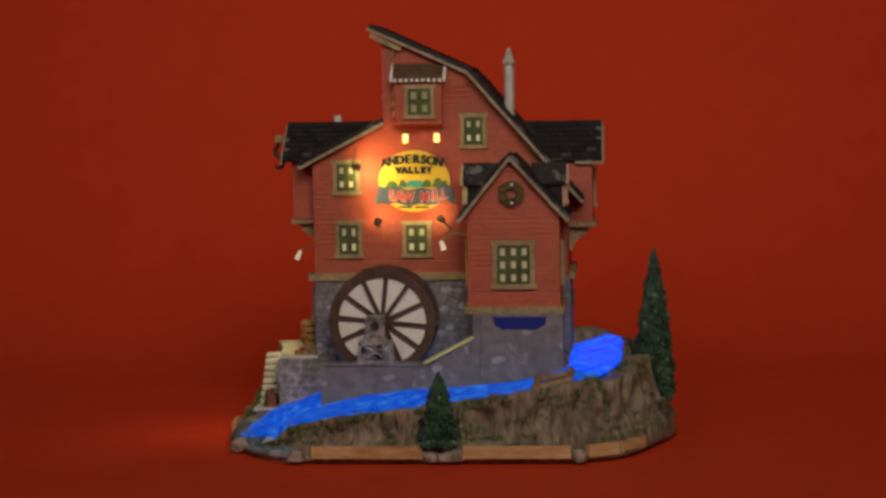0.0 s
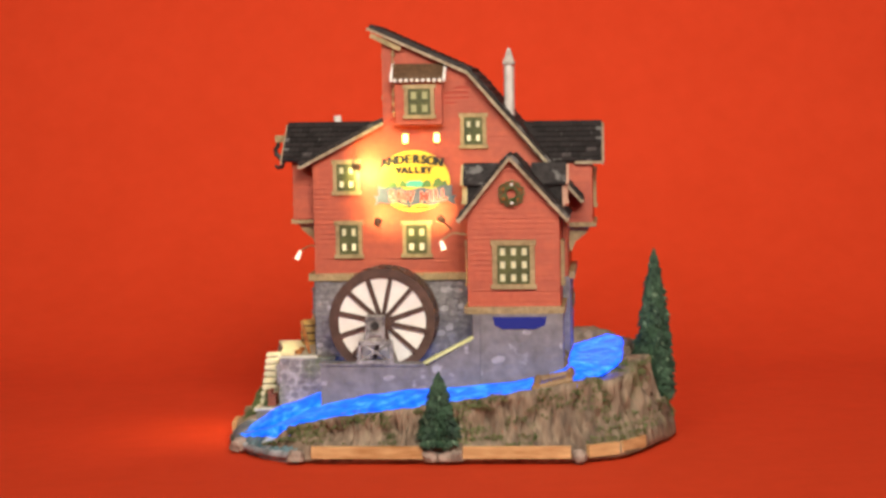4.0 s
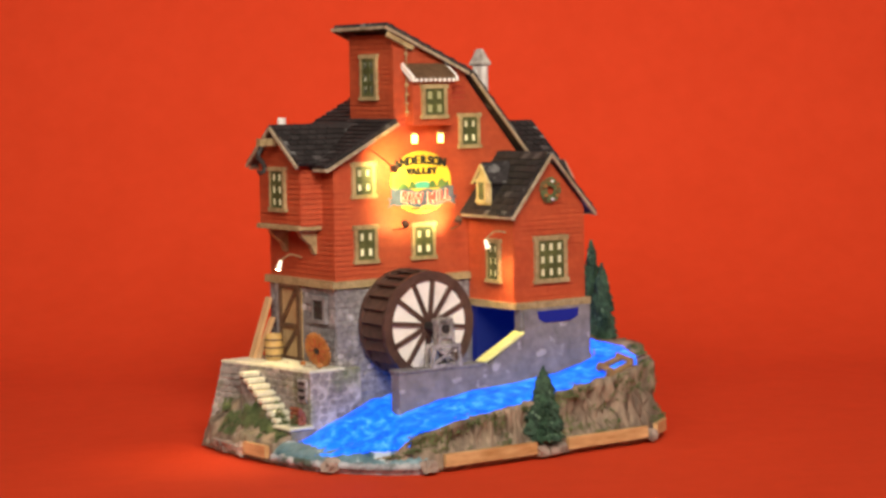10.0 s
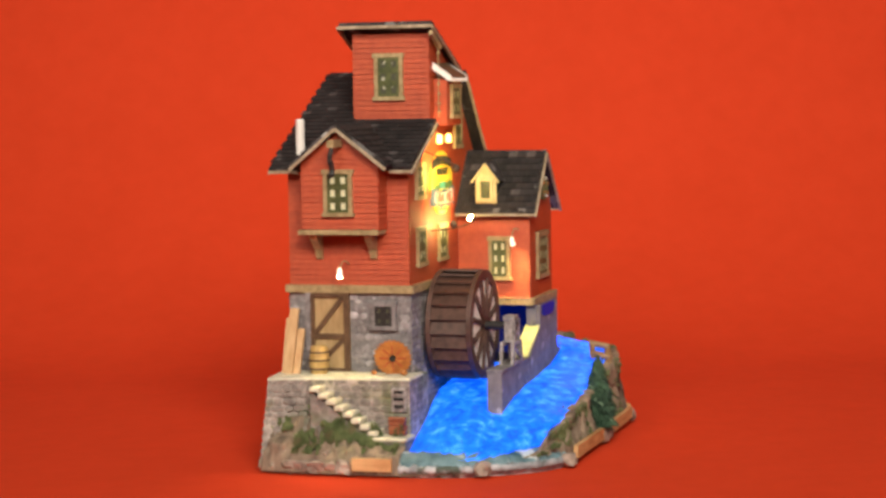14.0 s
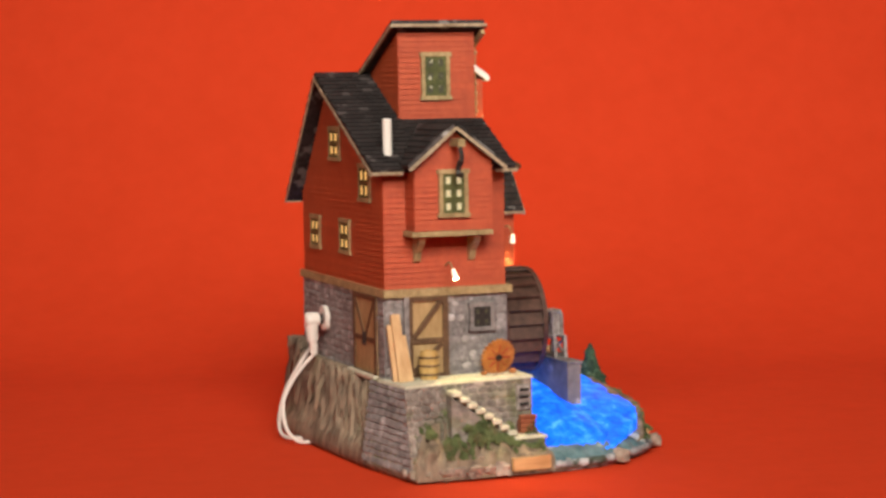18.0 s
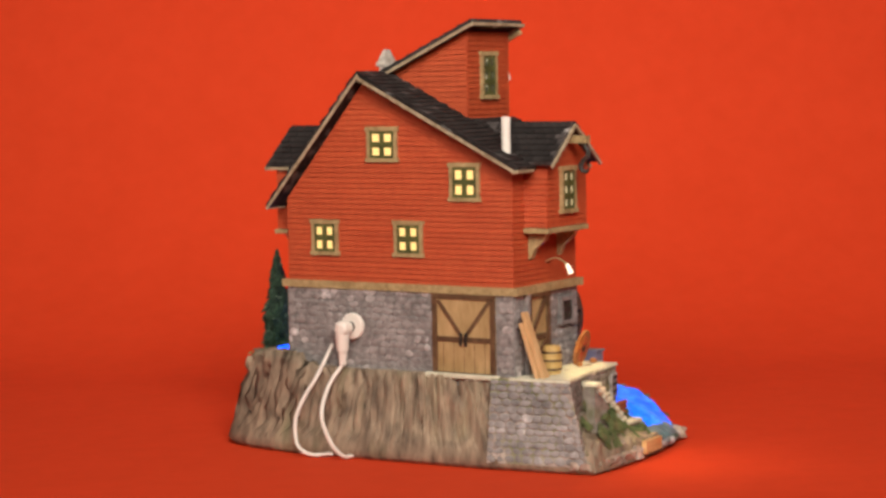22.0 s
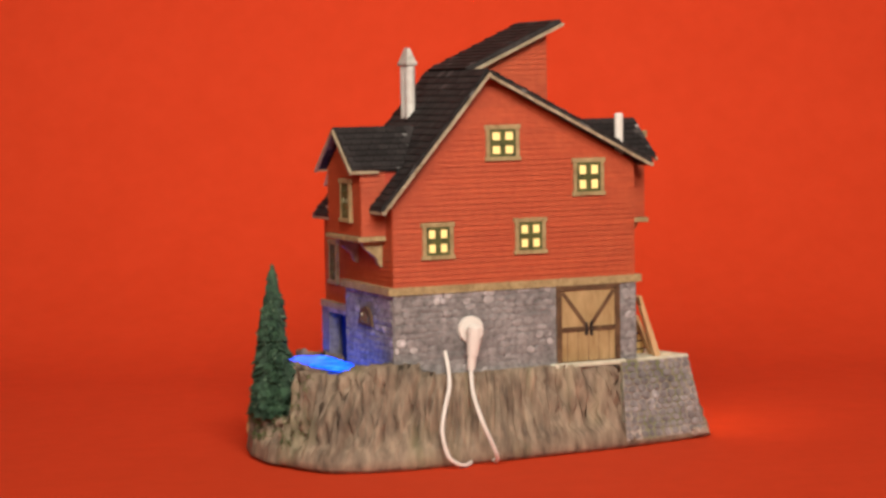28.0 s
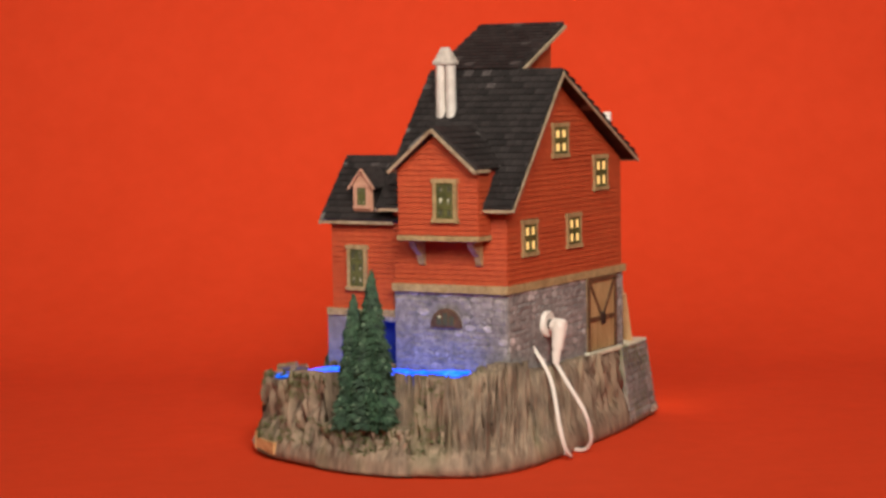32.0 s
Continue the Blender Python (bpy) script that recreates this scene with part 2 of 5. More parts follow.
def siding(face, poly, parent, mat, height=3.2, proud=0.78):
    """Clapboards on a convex outline, each a tapering board of its own."""
    z0, z1 = min(p[1] for p in poly), max(p[1] for p in poly)
    z = z0
    while z < z1 - 0.6:
        strip = clip(clip(poly, 1, z, True), 1, min(z + height, z1), False)
        if len(strip) >= 3:
            bm = bmesh.new()
            back = [bm.verts.new(face.p(u, w, -0.3)) for u, w in strip]
            front = [bm.verts.new(face.p(u, w, proud - 0.72 * (w - z) / height)) for u, w in strip]
            n = len(strip)
            try:
                bm.faces.new(front)
                bm.faces.new(back[::-1])
                for i in range(n):
                    bm.faces.new((front[i], back[i], back[(i + 1) % n], front[(i + 1) % n]))
                part("board", bm, mat, parent)
            except ValueError:
                bm.free()
        z += height


def window(face, u0, u1, z0, z1, parent, cols=2, rows=2, trim=TAN, pane=PANE, sash=FRAMEDARK, name="window", t=2.4, bar_z=1.8):
    """A framed window: trim boards, sash bars, and one pane a light."""
    w = part(name, prism([face.p(u0 + 0.6, z0 + 0.6, -1), face.p(u1 - 0.6, z0 + 0.6, -1), face.p(u1 - 0.6, z1 - 0.6, -1), face.p(u0 + 0.6, z1 - 0.6, -1)], face.normal * 2.0), sash, parent)

    def slab(nm, a0, a1, b0, b1, d0, d1, mt):
        part(nm, prism([face.p(a0, b0, d0), face.p(a1, b0, d0), face.p(a1, b1, d0), face.p(a0, b1, d0)], face.normal * (d1 - d0)), mt, w)

    slab("jamb", u0, u0 + t, z0, z1, -0.5, 1.9, trim)
    slab("jamb", u1 - t, u1, z0, z1, -0.5, 1.9, trim)
    slab("lintel", u0 - 0.9, u1 + 0.9, z1 - t * 0.9, z1 + 0.5, -0.5, 2.2, trim)
    slab("sill", u0 - 0.9, u1 + 0.9, z0 - 0.5, z0 + t * 0.8, -0.5, 2.5, trim)
    a0, a1, b0, b1 = u0 + t, u1 - t, z0 + t * 0.8, z1 - t * 0.9
    dw, dh = (a1 - a0) / cols, (b1 - b0) / rows
    g, gz = min(1.8, 0.31 * dw), min(bar_z, 0.31 * dh)
    for i in range(cols):
        for j in range(rows):
            slab("pane", a0 + i * dw, a0 + (i + 1) * dw, b0 + j * dh, b0 + (j + 1) * dh, 0.8, 1.05, PANE_MID if pane is PANE and j == rows - 1 else pane)
    for i in range(cols + 1):
        c = a0 + i * dw
        slab("glazing_bar", max(a0, c - g), min(a1, c + g), b0, b1, 0.9, 1.6, sash)
    for j in range(rows + 1):
        c = b0 + j * dh
        slab("glazing_bar", a0, a1, max(b0, c - gz), min(b1, c + gz), 0.9, 1.55, sash)
    return w


def roof_slab(name, a, b, y0, y1, thick, parent, along="y", mat=SHINGLE):
    """A sloping slab from the ridge a to the eave b, each (u, z), running along y (u is x) or x (u is y)."""
    d = Vector((b[0] - a[0], b[1] - a[1])).normalized()
    n = Vector((-d.y, d.x))
    if n.y < 0:
        n = -n
    q = [a, b, (b[0] + n.x * thick, b[1] + n.y * thick), (a[0] + n.x * thick, a[1] + n.y * thick)]
    f = (lambda u, z, s: (u, s, z)) if along == "y" else (lambda u, z, s: (s, u, z))
    ex = (0, y1 - y0, 0) if along == "y" else (y1 - y0, 0, 0)
    return part(name, prism([f(u, z, y0) for u, z in q], ex), mat, parent)


# ---- the red paper sweep ----


def build_backdrop():
    bm = bmesh.new()
    prof = [(-1.7, 0.0), (-0.5, 0.0), (0.0, 0.0), (0.30, 0.0)]
    r = 0.40
    prof += [(0.30 + r * math.sin(a), r - r * math.cos(a)) for a in np.linspace(0.1, math.pi / 2, 14)]
    prof += [(0.70, 0.8), (0.70, 1.9)]
    rows = [[bm.verts.new((x, y, z - 0.0016)) for x in (-1.3, -0.65, 0, 0.65, 1.3)] for y, z in prof]
    for a, b in zip(rows, rows[1:]):
        for k in range(4):
            bm.faces.new((a[k], a[k + 1], b[k + 1], b[k]))
    for f in bm.faces:
        f.smooth = True
    me = bpy.data.meshes.new("backdrop")
    bm.to_mesh(me)
    bm.free()
    me.materials.append(PAPER)
    ob = new("backdrop", me)
    so = ob.modifiers.new("thickness", "SOLIDIFY")
    so.thickness, so.offset = 0.0006, -1
    tagged(ob, "seamless red paper sweep curving up behind the model", "backdrop", kind="structure")


build_backdrop()

# ---- base: cliff, terrace, water ----
OUTLINE = [(-142.5, 78), (-144, 52), (-143.5, 24), (-142, -8), (-136, -45), (-121, -72), (-105, -91), (-88, -101), (-70, -104.5), (0, -105), (76, -105), (94, -97), (108, -87), (118, -70),
           (125.5, -49), (134.5, -22), (141, 7), (140.5, 36), (132, 62), (119, 89), (100, 106), (74, 115), (0, 111), (-45, 106), (-80, 101)]


def edge_at(ang):
    """The outline's radius in one direction from the middle."""
    dx, dy = math.cos(ang), math.sin(ang)
    best = 50.0
    for i, p in enumerate(OUTLINE):
        q = OUTLINE[(i + 1) % len(OUTLINE)]
        ex, ey = q[0] - p[0], q[1] - p[1]
        den = dx * ey - dy * ex
        if abs(den) < 1e-9:
            continue
        r = (p[0] * ey - p[1] * ex) / den
        s = (p[0] * dy - p[1] * dx) / den
        if r > 0 and -1e-6 <= s <= 1 + 1e-6:
            best = r
    return best


def crest(x):
    return float(np.interp(x, [-150, -128, -112, -97, -68, -35, 10, 50, 84, 100, 115], [5, 7, 12, 18, 25.5, 29, 35, 41, 47, 51, 53]))


def ground(x, y):
    """Height of the moulded ground."""
    if x < -106 and y > -8:
        return 8.5 + (min(28.0, 15 + 0.45 * max(0.0, y - 4)) - 8.5) * max(0.0, min(1.0, (x + 141) / 15)) + 0.03 * max(0.0, y)
    if y < -56:
        k = max(0.0, min(1.0, (-86 - y) / 5.0))
        return crest(x) - 6 * (1 - k)
    if x < -79 and y < -4:
        return crest(x) - 6
    if x < 62 and y < -3 or -86 < x < 70 and y < 73:
        return 16.0
    if x > 112 and -22 < y < 44:
        return 25.0
    if 73 < x < 106 and y > 64:
        return 53.0 + 6.4 * min(1.0, (y - 64) / 4, (106 - x) / 9)
    if x > 73 and y < 58:
        return 46.0 if x < 107 else (54.8 if y > -10 else 53.4)
    if x > 73:
        return 53.6
    if x > 60:
        return 54.0
    return 51.5


def build_base():
    bm = bmesh.new()
    N = 1100
    ring_zs = [0.0, 0.05, 0.12, 0.2, 0.3, 0.42, 0.55, 0.68, 0.8, 0.9, 1.0]
    rings = []
    tops = []
    for k in range(N):
        a = math.tau * k / N
        r = edge_at(a)
        x, y = math.cos(a) * r * 0.955, math.sin(a) * r * 0.955
        tops.append(ground(x, y))
    for it in range(2):
        tops = [0.25 * tops[k - 1] + 0.5 * tops[k] + 0.25 * tops[(k + 1) % N] for k in range(N)]
    for f in ring_zs:
        ring = []
        for k in range(N):
            a = math.tau * k / N
            r = edge_at(a)
            z = max(-0.8 + 2.2 * max(0.0, min(1.0, -math.sin(a) * r / 60)), tops[k] * f - 1.6 * (1 - f)) if f > 0 else -2.2
            h = f * tops[k] / 50
            groove = 0.0
            if z > 9:
                q = Vector((math.cos(a) * r * 0.11, math.sin(a) * r * 0.11, z * 0.036))
                ridge = 1 - abs(noise.noise(q * 1.15 + Vector((0, 0, 3))))
                groove = (noise.fractal(q * 0.8, 1.0, 2.0, 2) * 4.2 + ridge ** 6 * 5.5 + (1 - abs(noise.noise(q * 1.75 + Vector((9, 0, 1))))) ** 13 * 7.5 + (1 - abs(noise.noise(q * 2.7 + Vector((0, 7, 0))))) ** 10 * 3.6 + abs(noise.noise(q * 5.1)) * 1.4 + (1 - abs(noise.noise(q * 7.3 + Vector((4, 0, 0))))) ** 8 * 1.2) * 1.3 * min(1.0, (z - 9) / 6)
            if math.sin(a) < 0:
                groove *= 1 - 0.8 * max(0.0, (f - 0.65) / 0.35)
            rr = r - (7.5 + 11.0 * max(0.0, math.sin(a))) * h - max(-1.5, groove) - (6.0 if f == 0 else 0)
            ring.append(bm.verts.new((math.cos(a) * rr, math.sin(a) * rr, z + (0.8 * noise.noise(Vector((k * 0.5, f * 3, 1))) if f == 1.0 else 0))))
        rings.append(ring)
    steps = 34
    for s in range(1, steps):
        g = 1 - s / steps
        ring = []
        for k in range(N):
            p = rings[len(ring_zs) - 1][k].co
            x, y = p.x * g, p.y * g
            z = ground(x, y)
            if s < 3:
                z = min(z, p.z + 3) if z > p.z else z
            ring.append(bm.verts.new((x, y, z + 1.2 * noise.noise(Vector((x * 0.12, y * 0.12, 4))))))
        rings.append(ring)
    for r0, r1 in zip(rings, rings[1:]):
        for k in range(N):
            bm.faces.new((r0[k], r0[(k + 1) % N], r1[(k + 1) % N], r1[k]))
    bm.faces.new(rings[-1])
    bm.faces.new(rings[0][::-1])
    return part("rocky_base", bm, ROCK, mill, "moulded brown rock base with moss", smooth=True)


base = build_base()

# ochre strips round the foot of the base
for i, (a0, a1) in enumerate([((-79, -105.3), (-12, -106.5)), ((12, -106.5), (76, -106)), ((86, -102.5), (104, -89.5)), ((105.5, -87.5), (119.5, -64))]):
    part("plinth_strip", bar((a0[0], a0[1] + 0.5, 5.6), (a1[0], a1[1] + 0.5, 5.6), 3.0, 7.4), OCHRE, mill, "ochre painted strip at the foot of the base")
part("plinth_strip", bar((-144.5, 20, 5.6), (-143, -4, 5.6), 3.0, 7.4), OCHRE, mill)

# water
POND_PATH = [((75, 61), (97, 62), 50.2, 56.8),
             ((74.5, 38), (106, 44), 50.2, 56.8),
             ((74.2, 22), (107.5, 26), 50.6, 55.8),
             ((74, 8), (107, 8), 51.4, 53.8),
             ((74, -20), (106.5, -24), 52.2, 52.2),
             ((73, -42), (103, -48), 51.5, 51.5),
             ((72, -57), (93, -74), 49.5, 48.5)]
RIVER_PATH = [((72, -57), (93, -74), 49.5, 48.5),
             ((60, -57), (80, -92), 45.5, 44.5),
             ((40, -57), (46, -94), 41.5, 40),
             ((10, -57), (10, -94), 38.5, 35.5),
             ((-20, -57), (-20, -94), 37, 32.8),
             ((-50, -57), (-50, -94), 33.5, 27.8),
             ((-74, -56), (-72, -94), 28.5, 26.5),
             ((-82, -46), (-86, -92), 26, 24),
             ((-90, -30), (-98, -86), 24, 19.5),
             ((-104, -12), (-112, -73), 17, 14),
             ((-116, -9), (-126, -58), 11, 9.5),
             ((-124, -9), (-133, -45), 8, 8)]


def water_sheet(name, rows, cols, label, mat, wave=0.7, lip=False, hump=0.0):
    bm = bmesh.new()
    fine = []
    for (a0, b0, z0, y0), (a1, b1, z1, y1) in zip(rows, rows[1:]):
        for t in np.linspace(0, 1, 6, endpoint=False):
            fine.append((Vector(a0).lerp(Vector(a1), t), Vector(b0).lerp(Vector(b1), t), z0 + (z1 - z0) * t, y0 + (y1 - y0) * t))
    fine.append((Vector(rows[-1][0]), Vector(rows[-1][1]), rows[-1][2], rows[-1][3]))
    grid = []
    for a, b, za, zb in fine:
        row = []
        for k in range(cols + 1):
            p = a.lerp(b, k / cols)
            z = za + (zb - za) * k / cols + hump * math.sin(math.pi * k / cols) * max(0.0, min(1.0, (-60 - p.x) / 16, (p.x + 132) / 20))
            w = wave * (noise.noise(Vector((p.x * 0.09, p.y * 0.09, 0))) + 0.6 * noise.noise(Vector((p.x * 0.3, p.y * 0.3, 5))))
            row.append(bm.verts.new((p.x, p.y, z + w)))
        if lip and -100 < b.x < 78:
            n = 0.5 + noise.noise(Vector((b.x * 0.075, 3, 1))) + 0.4 * noise.noise(Vector((b.x * 0.22, 8, 1)))
            n = max(0.05, n) * max(0.05, min(1.0, (25 - b.x) / 40))
            row[-1].co.y -= 2.0 * n
            row[-1].co.z -= 3.0 * n
            row[-2].co.y -= 1.5 * n
            row[-2].co.z -= 1.5 * n
        grid.append(row)
    for r0, r1 in zip(grid, grid[1:]):
        for k in range(cols):
            bm.faces.new((r0[k], r0[k + 1], r1[k + 1], r1[k]))
    r = bmesh.ops.extrude_face_region(bm, geom=list(bm.faces))
    for v in [g for g in r["geom"] if isinstance(g, bmesh.types.BMVert)]:
        v.co.z = max(2.5, v.co.z - (7.0 if v.co.x < -92 else 2.0))
    return part(name, bm, mat, mill, label, smooth=True)


water_sheet("mill_pond", POND_PATH, 10, "glowing blue moulded pond beside the mill", POND_WATER)
water_sheet("river", RIVER_PATH, 10, "glowing blue moulded river", WATER, lip=True)
water_sheet("mill_pool", [((10, -2), (10, -47), 46, 46), ((-10, -2), (-10, -47), 38, 38), ((-40, -2), (-40, -47), 35, 35), ((-64, -4), (-64, -47), 29, 30), ((-80, -6), (-80, -50), 23.5, 27), ((-97, -7), (-93, -58), 18, 21), ((-114, -8), (-114, -58), 13, 14), ((-127, -8), (-131, -46), 8.8, 8.8)], 8, "glowing blue pool under the wheel", WATER, hump=8.0)

# ---- stone walls ----
stone_meshes, mossy_meshes, river_meshes = [], [], []
for i in range(10):
    bm = bmesh.new()
    n = 7
    rnd = random.Random(i)
    ring = []
    for k in range(n):
        a = math.tau * (k + 0.3 * rnd.uniform(-1, 1)) / n
        rr = rnd.uniform(0.86, 1.0)
        ring.append((rr * math.copysign(abs(math.cos(a)) ** 0.85, math.cos(a)) * 0.5, rr * math.copysign(abs(math.sin(a)) ** 0.85, math.sin(a)) * 0.5))
    lo = [bm.verts.new((x, y, 0)) for x, y in ring]
    mi = [bm.verts.new((x * 0.98, y * 0.98, 0.55)) for x, y in ring]
    hi = [bm.verts.new((x * 0.72 + rnd.uniform(-.03, .03), y * 0.72, 1.0)) for x, y in ring]
    for r0, r1 in ((lo, mi), (mi, hi)):
        for k in range(n):
            bm.faces.new((r0[k], r0[(k + 1) % n], r1[(k + 1) % n], r1[k]))
    bm.faces.new(hi)
    bm.transform(Matrix.Scale(MM, 4))
    me = bpy.data.meshes.new("stone")
    for f in bm.faces:
        f.smooth = True
    bm.to_mesh(me)
    bm.free()
    me.materials.append(STONE)
    stone_meshes.append(me)
    twin = me.copy()
    twin.materials[0] = TERRACE_STONE
    mossy_meshes.append(twin)
    smooth_twin = me.copy()
    smooth_twin.materials[0] = RIVER_STONE
    river_meshes.append(smooth_twin)


STONE_JOBS = []


def lay_stones(face, u0, u1, z0, z1, parent, seed, sx=6.4, sz=4.0, holes=(), relief=1.0):
    """Rough courses of stones on a wall; holes are (u0, u1, z0, z1)."""
    rnd = random.Random(seed)
    if face.axis == "x":
        turn = Matrix(((0, 0, face.sign), (1, 0, 0), (0, 1, 0))).to_4x4()
    else:
        turn = Matrix(((1, 0, 0), (0, 0, face.sign), (0, 1, 0))).to_4x4()
    z = z0
    while z < z1 - 1.5:
        h = min(sz * rnd.uniform(0.8, 1.25), z1 - z)
        u = u0 + rnd.uniform(-2, 0)
        while u < u1 - 1.0:
            w = sx * rnd.uniform(0.65, 1.35)
            a, b = max(u, u0), min(u + w, u1)
            cu, cz = (a + b) / 2, z + h / 2
            if b - a > 1.8 and not any(h0 - 1 < cu < h1 + 1 and k0 - 1 < cz < k1 + 1 for h0, h1, k0, k1 in holes):
                m = Matrix.Translation(face.p(cu, cz + rnd.uniform(-0.7, 0.7), 0.0) * MM) @ turn @ Matrix.Rotation(rnd.uniform(-.22, .22), 4, "Z") @ Matrix.Diagonal(((b - a) * 1.08, h * rnd.uniform(0.95, 1.3), rnd.uniform(0.3, 0.75) * relief, 1))
                put("stone", rnd.choice(river_meshes if relief < 1 and parent is not terrace else mossy_meshes if parent in (terrace, stairs) else stone_meshes), m, parent)
            u += w
        z += h


front_f, back_f, left_f, right_f = Face("y", 0.0, -1), Face("y", 77.5, 1), Face("x", -89.5, -1), Face("x", 74.0, 1)
storey = part("stone_storey", boxed(-89.5, 74, 0, 77.5, 12, 101, 0.3), MORTAR, mill, "grey fieldstone lower storey")
STONE_JOBS += [(back_f, -89, 73.5, 50, 100.5, storey, 1, [(-78, -33, 48, 101), (17, 33, 67, 86)]), (left_f, 0.5, 77, 50, 100.5, storey, 2, [(37.5, 65, 48, 101), (8, 25.5, 76, 95)]),
               (right_f, 0.5, 77, 53, 100.5, storey, 3, [(25, 47, 76, 92)]), (front_f, -89, 12, 33, 100.5, storey, 4, [])]

# terrace and stairs
def frustum(low, high, z0, z1):
    bm = bmesh.new()
    a = [bm.verts.new((x, y, z0)) for x, y in low]
    b = [bm.verts.new((x, y, z1)) for x, y in high]
    n = len(a)
    bm.faces.new(a[::-1])
    bm.faces.new(b)
    for k in range(n):
        bm.faces.new((a[k], a[(k + 1) % n], b[(k + 1) % n], b[k]))
    return bm


T_LOW = [(-112.5, -6), (-119, 40), (-138.5, 80.5), (-76, 101), (-76, -6)]
T_TOP = [(-112.5, -6), (-116.5, 40), (-125.5, 78.5), (-76, 87), (-76, -6)]
terrace = part("terrace", frustum(T_LOW, T_TOP, 2.2, 51), TERRACE_STONE, mill, "mossy stone terrace before the mill door")
part("terrace_top", frustum([(-113.5, -7), (-117.5, 40), (-126.5, 79.3), (-88, 87), (-88, -7)], [(-113, -6.5), (-117, 40), (-126, 78.5), (-88, 86), (-88, -6.5)], 50.5, 52), STEP, mill, "pale cream paving on the terrace")


def lay_quad(p00, p10, p11, p01, parent, seed, sx=6.4, sz=4.0, v_from=0.0):
    """Stones over a flat four-cornered wall, from its foot corners to its top corners."""
    rnd = random.Random(seed)
    p00, p10, p11, p01 = (Vector(p) for p in (p00, p10, p11, p01))
    ux, vz = (p10 - p00).normalized(), (p01 - p00).normalized()
    nn = ux.cross(vz).normalized()
    turn = Matrix((ux, nn.cross(ux), nn)).transposed().to_4x4()
    h_all, v = (p01 - p00).length, v_from
    while v < h_all - 1.5:
        h = min(sz * rnd.uniform(0.8, 1.25), h_all - v)
        a, b = p00.lerp(p01, (v + h / 2) / h_all), p10.lerp(p11, (v + h / 2) / h_all)
        w_all, u = (b - a).length, -rnd.uniform(0, 2)
        while u < w_all - 1:
            w = sx * rnd.uniform(0.65, 1.35)
            u0, u1 = max(u, 0), min(u + w, w_all)
            if u1 - u0 > 1.8:
                m = Matrix.Translation(a.lerp(b, (u0 + u1) / 2 / w_all) * MM) @ turn @ Matrix.Rotation(rnd.uniform(-.2, .2), 4, "Z") @ Matrix.Diagonal(((u1 - u0) * 1.08, h * rnd.uniform(0.95, 1.25), rnd.uniform(0.35, 0.75), 1))
                put("stone", rnd.choice(stone_meshes if p00.y > 90 else mossy_meshes), m, parent)
            u += w
        v += h


QUAD_JOBS = [((-138.5, 80.5, 0), (-119, 40, 0), (-116.5, 40, 50.5), (-125.5, 78.5, 50.5), terrace, 21, 5), ((-119, 40, 0), (-112.5, -6, 0), (-112.5, -6, 50.5), (-116.5, 40, 50.5), terrace, 22, 12),
             ((-76, 101, 0), (-138.5, 80.5, 0), (-125.5, 78.5, 50.5), (-76, 87, 50.5), terrace, 23, 3)]
STONE_JOBS += [(Face("y", -6, -1), -112.5, -78, 20, 50.5, terrace, 6, [])]
STAIR_HOLES = []
stairs = part("stairs", prism([(-110, 51, 8), (-110, 51, 44.5), (-110, 12, 16), (-110, -8, 16), (-110, -8, 8)], (-18, 0, 0)), TERRACE_STONE, mill, "pale stone stairs down the terrace wall")
for i in range(8):
    y1 = 51 - i * 5.0
    z1 = 47.6 - i * 3.6
    part("step", boxed(-130.0 + i * 0.25, -111.0, y1 - 6.2, y1, z1 - 3.3, z1, 0.7), STEP, stairs)
for i in range(12):
    y = -6 + i * 5.0
    STAIR_HOLES.append((y - 0.5, y + 5.5, max(14.0, 14.5 + (y - 11) * 0.72), 70))
STONE_JOBS += [(Face("x", -128, -1), -3, 50, 14, 45, stairs, 14, STAIR_HOLES)]
part("landing", boxed(-129.5, -112, -9, 12.5, 16.4, 18.8, 0.7), STEP, stairs)

# retaining wall along the river with the low pier
wall_pts = [(-79, -47, 20), (-79, -47, 52), (-12, -47, 51.5), (16, -47, 68), (16, -47, 82), (20, -47, 82), (20, -47, 20)]
retaining = part("retaining_wall", prism(wall_pts, (0, -9.5, 0)), RIVER_STONE, mill, "purple-grey stone wall along the river")
STONE_JOBS += [(Face("y", -56.5, -1), -79, 14, 28, 51.5, retaining, 8, []), (Face("x", -79, -1), -56.5, -47, 22, 51.5, retaining, 9, [])]
part("coping", bar((-80, -52, 52.6), (-14, -52, 52.1), 11, 1.6), MORTAR, mill)
part("sluice_board", bar((-15, -51, 52.5), (16.5, -51, 69), 10, 1.6), mottled("sluice_yellow", (0.62, 0.60, 0.22), (0.74, 0.72, 0.34), 200, 0.6, 0.1), mill, "pale yellow sluice board")
pier = part("wing_foundation", boxed(15, 71, -54, -47, 30, 83, 0.3), RIVER_STONE, mill, "stone foundation under the wing")
part("wing_foundation", boxed(64, 71, -47, -40, 45, 83, 0.3), MORTAR, mill)
part("lintel", boxed(64, 71.4, -40.5, 0, 80, 83, 0.3), GREYWOOD, mill)
STONE_JOBS += [(Face("y", -54, -1), 15.5, 70.5, 36, 82.5, pier, 10, [(28, 61, 73, 82)]), (Face("x", 71, 1), -54, -40, 50, 82.5, pier, 11, [])]
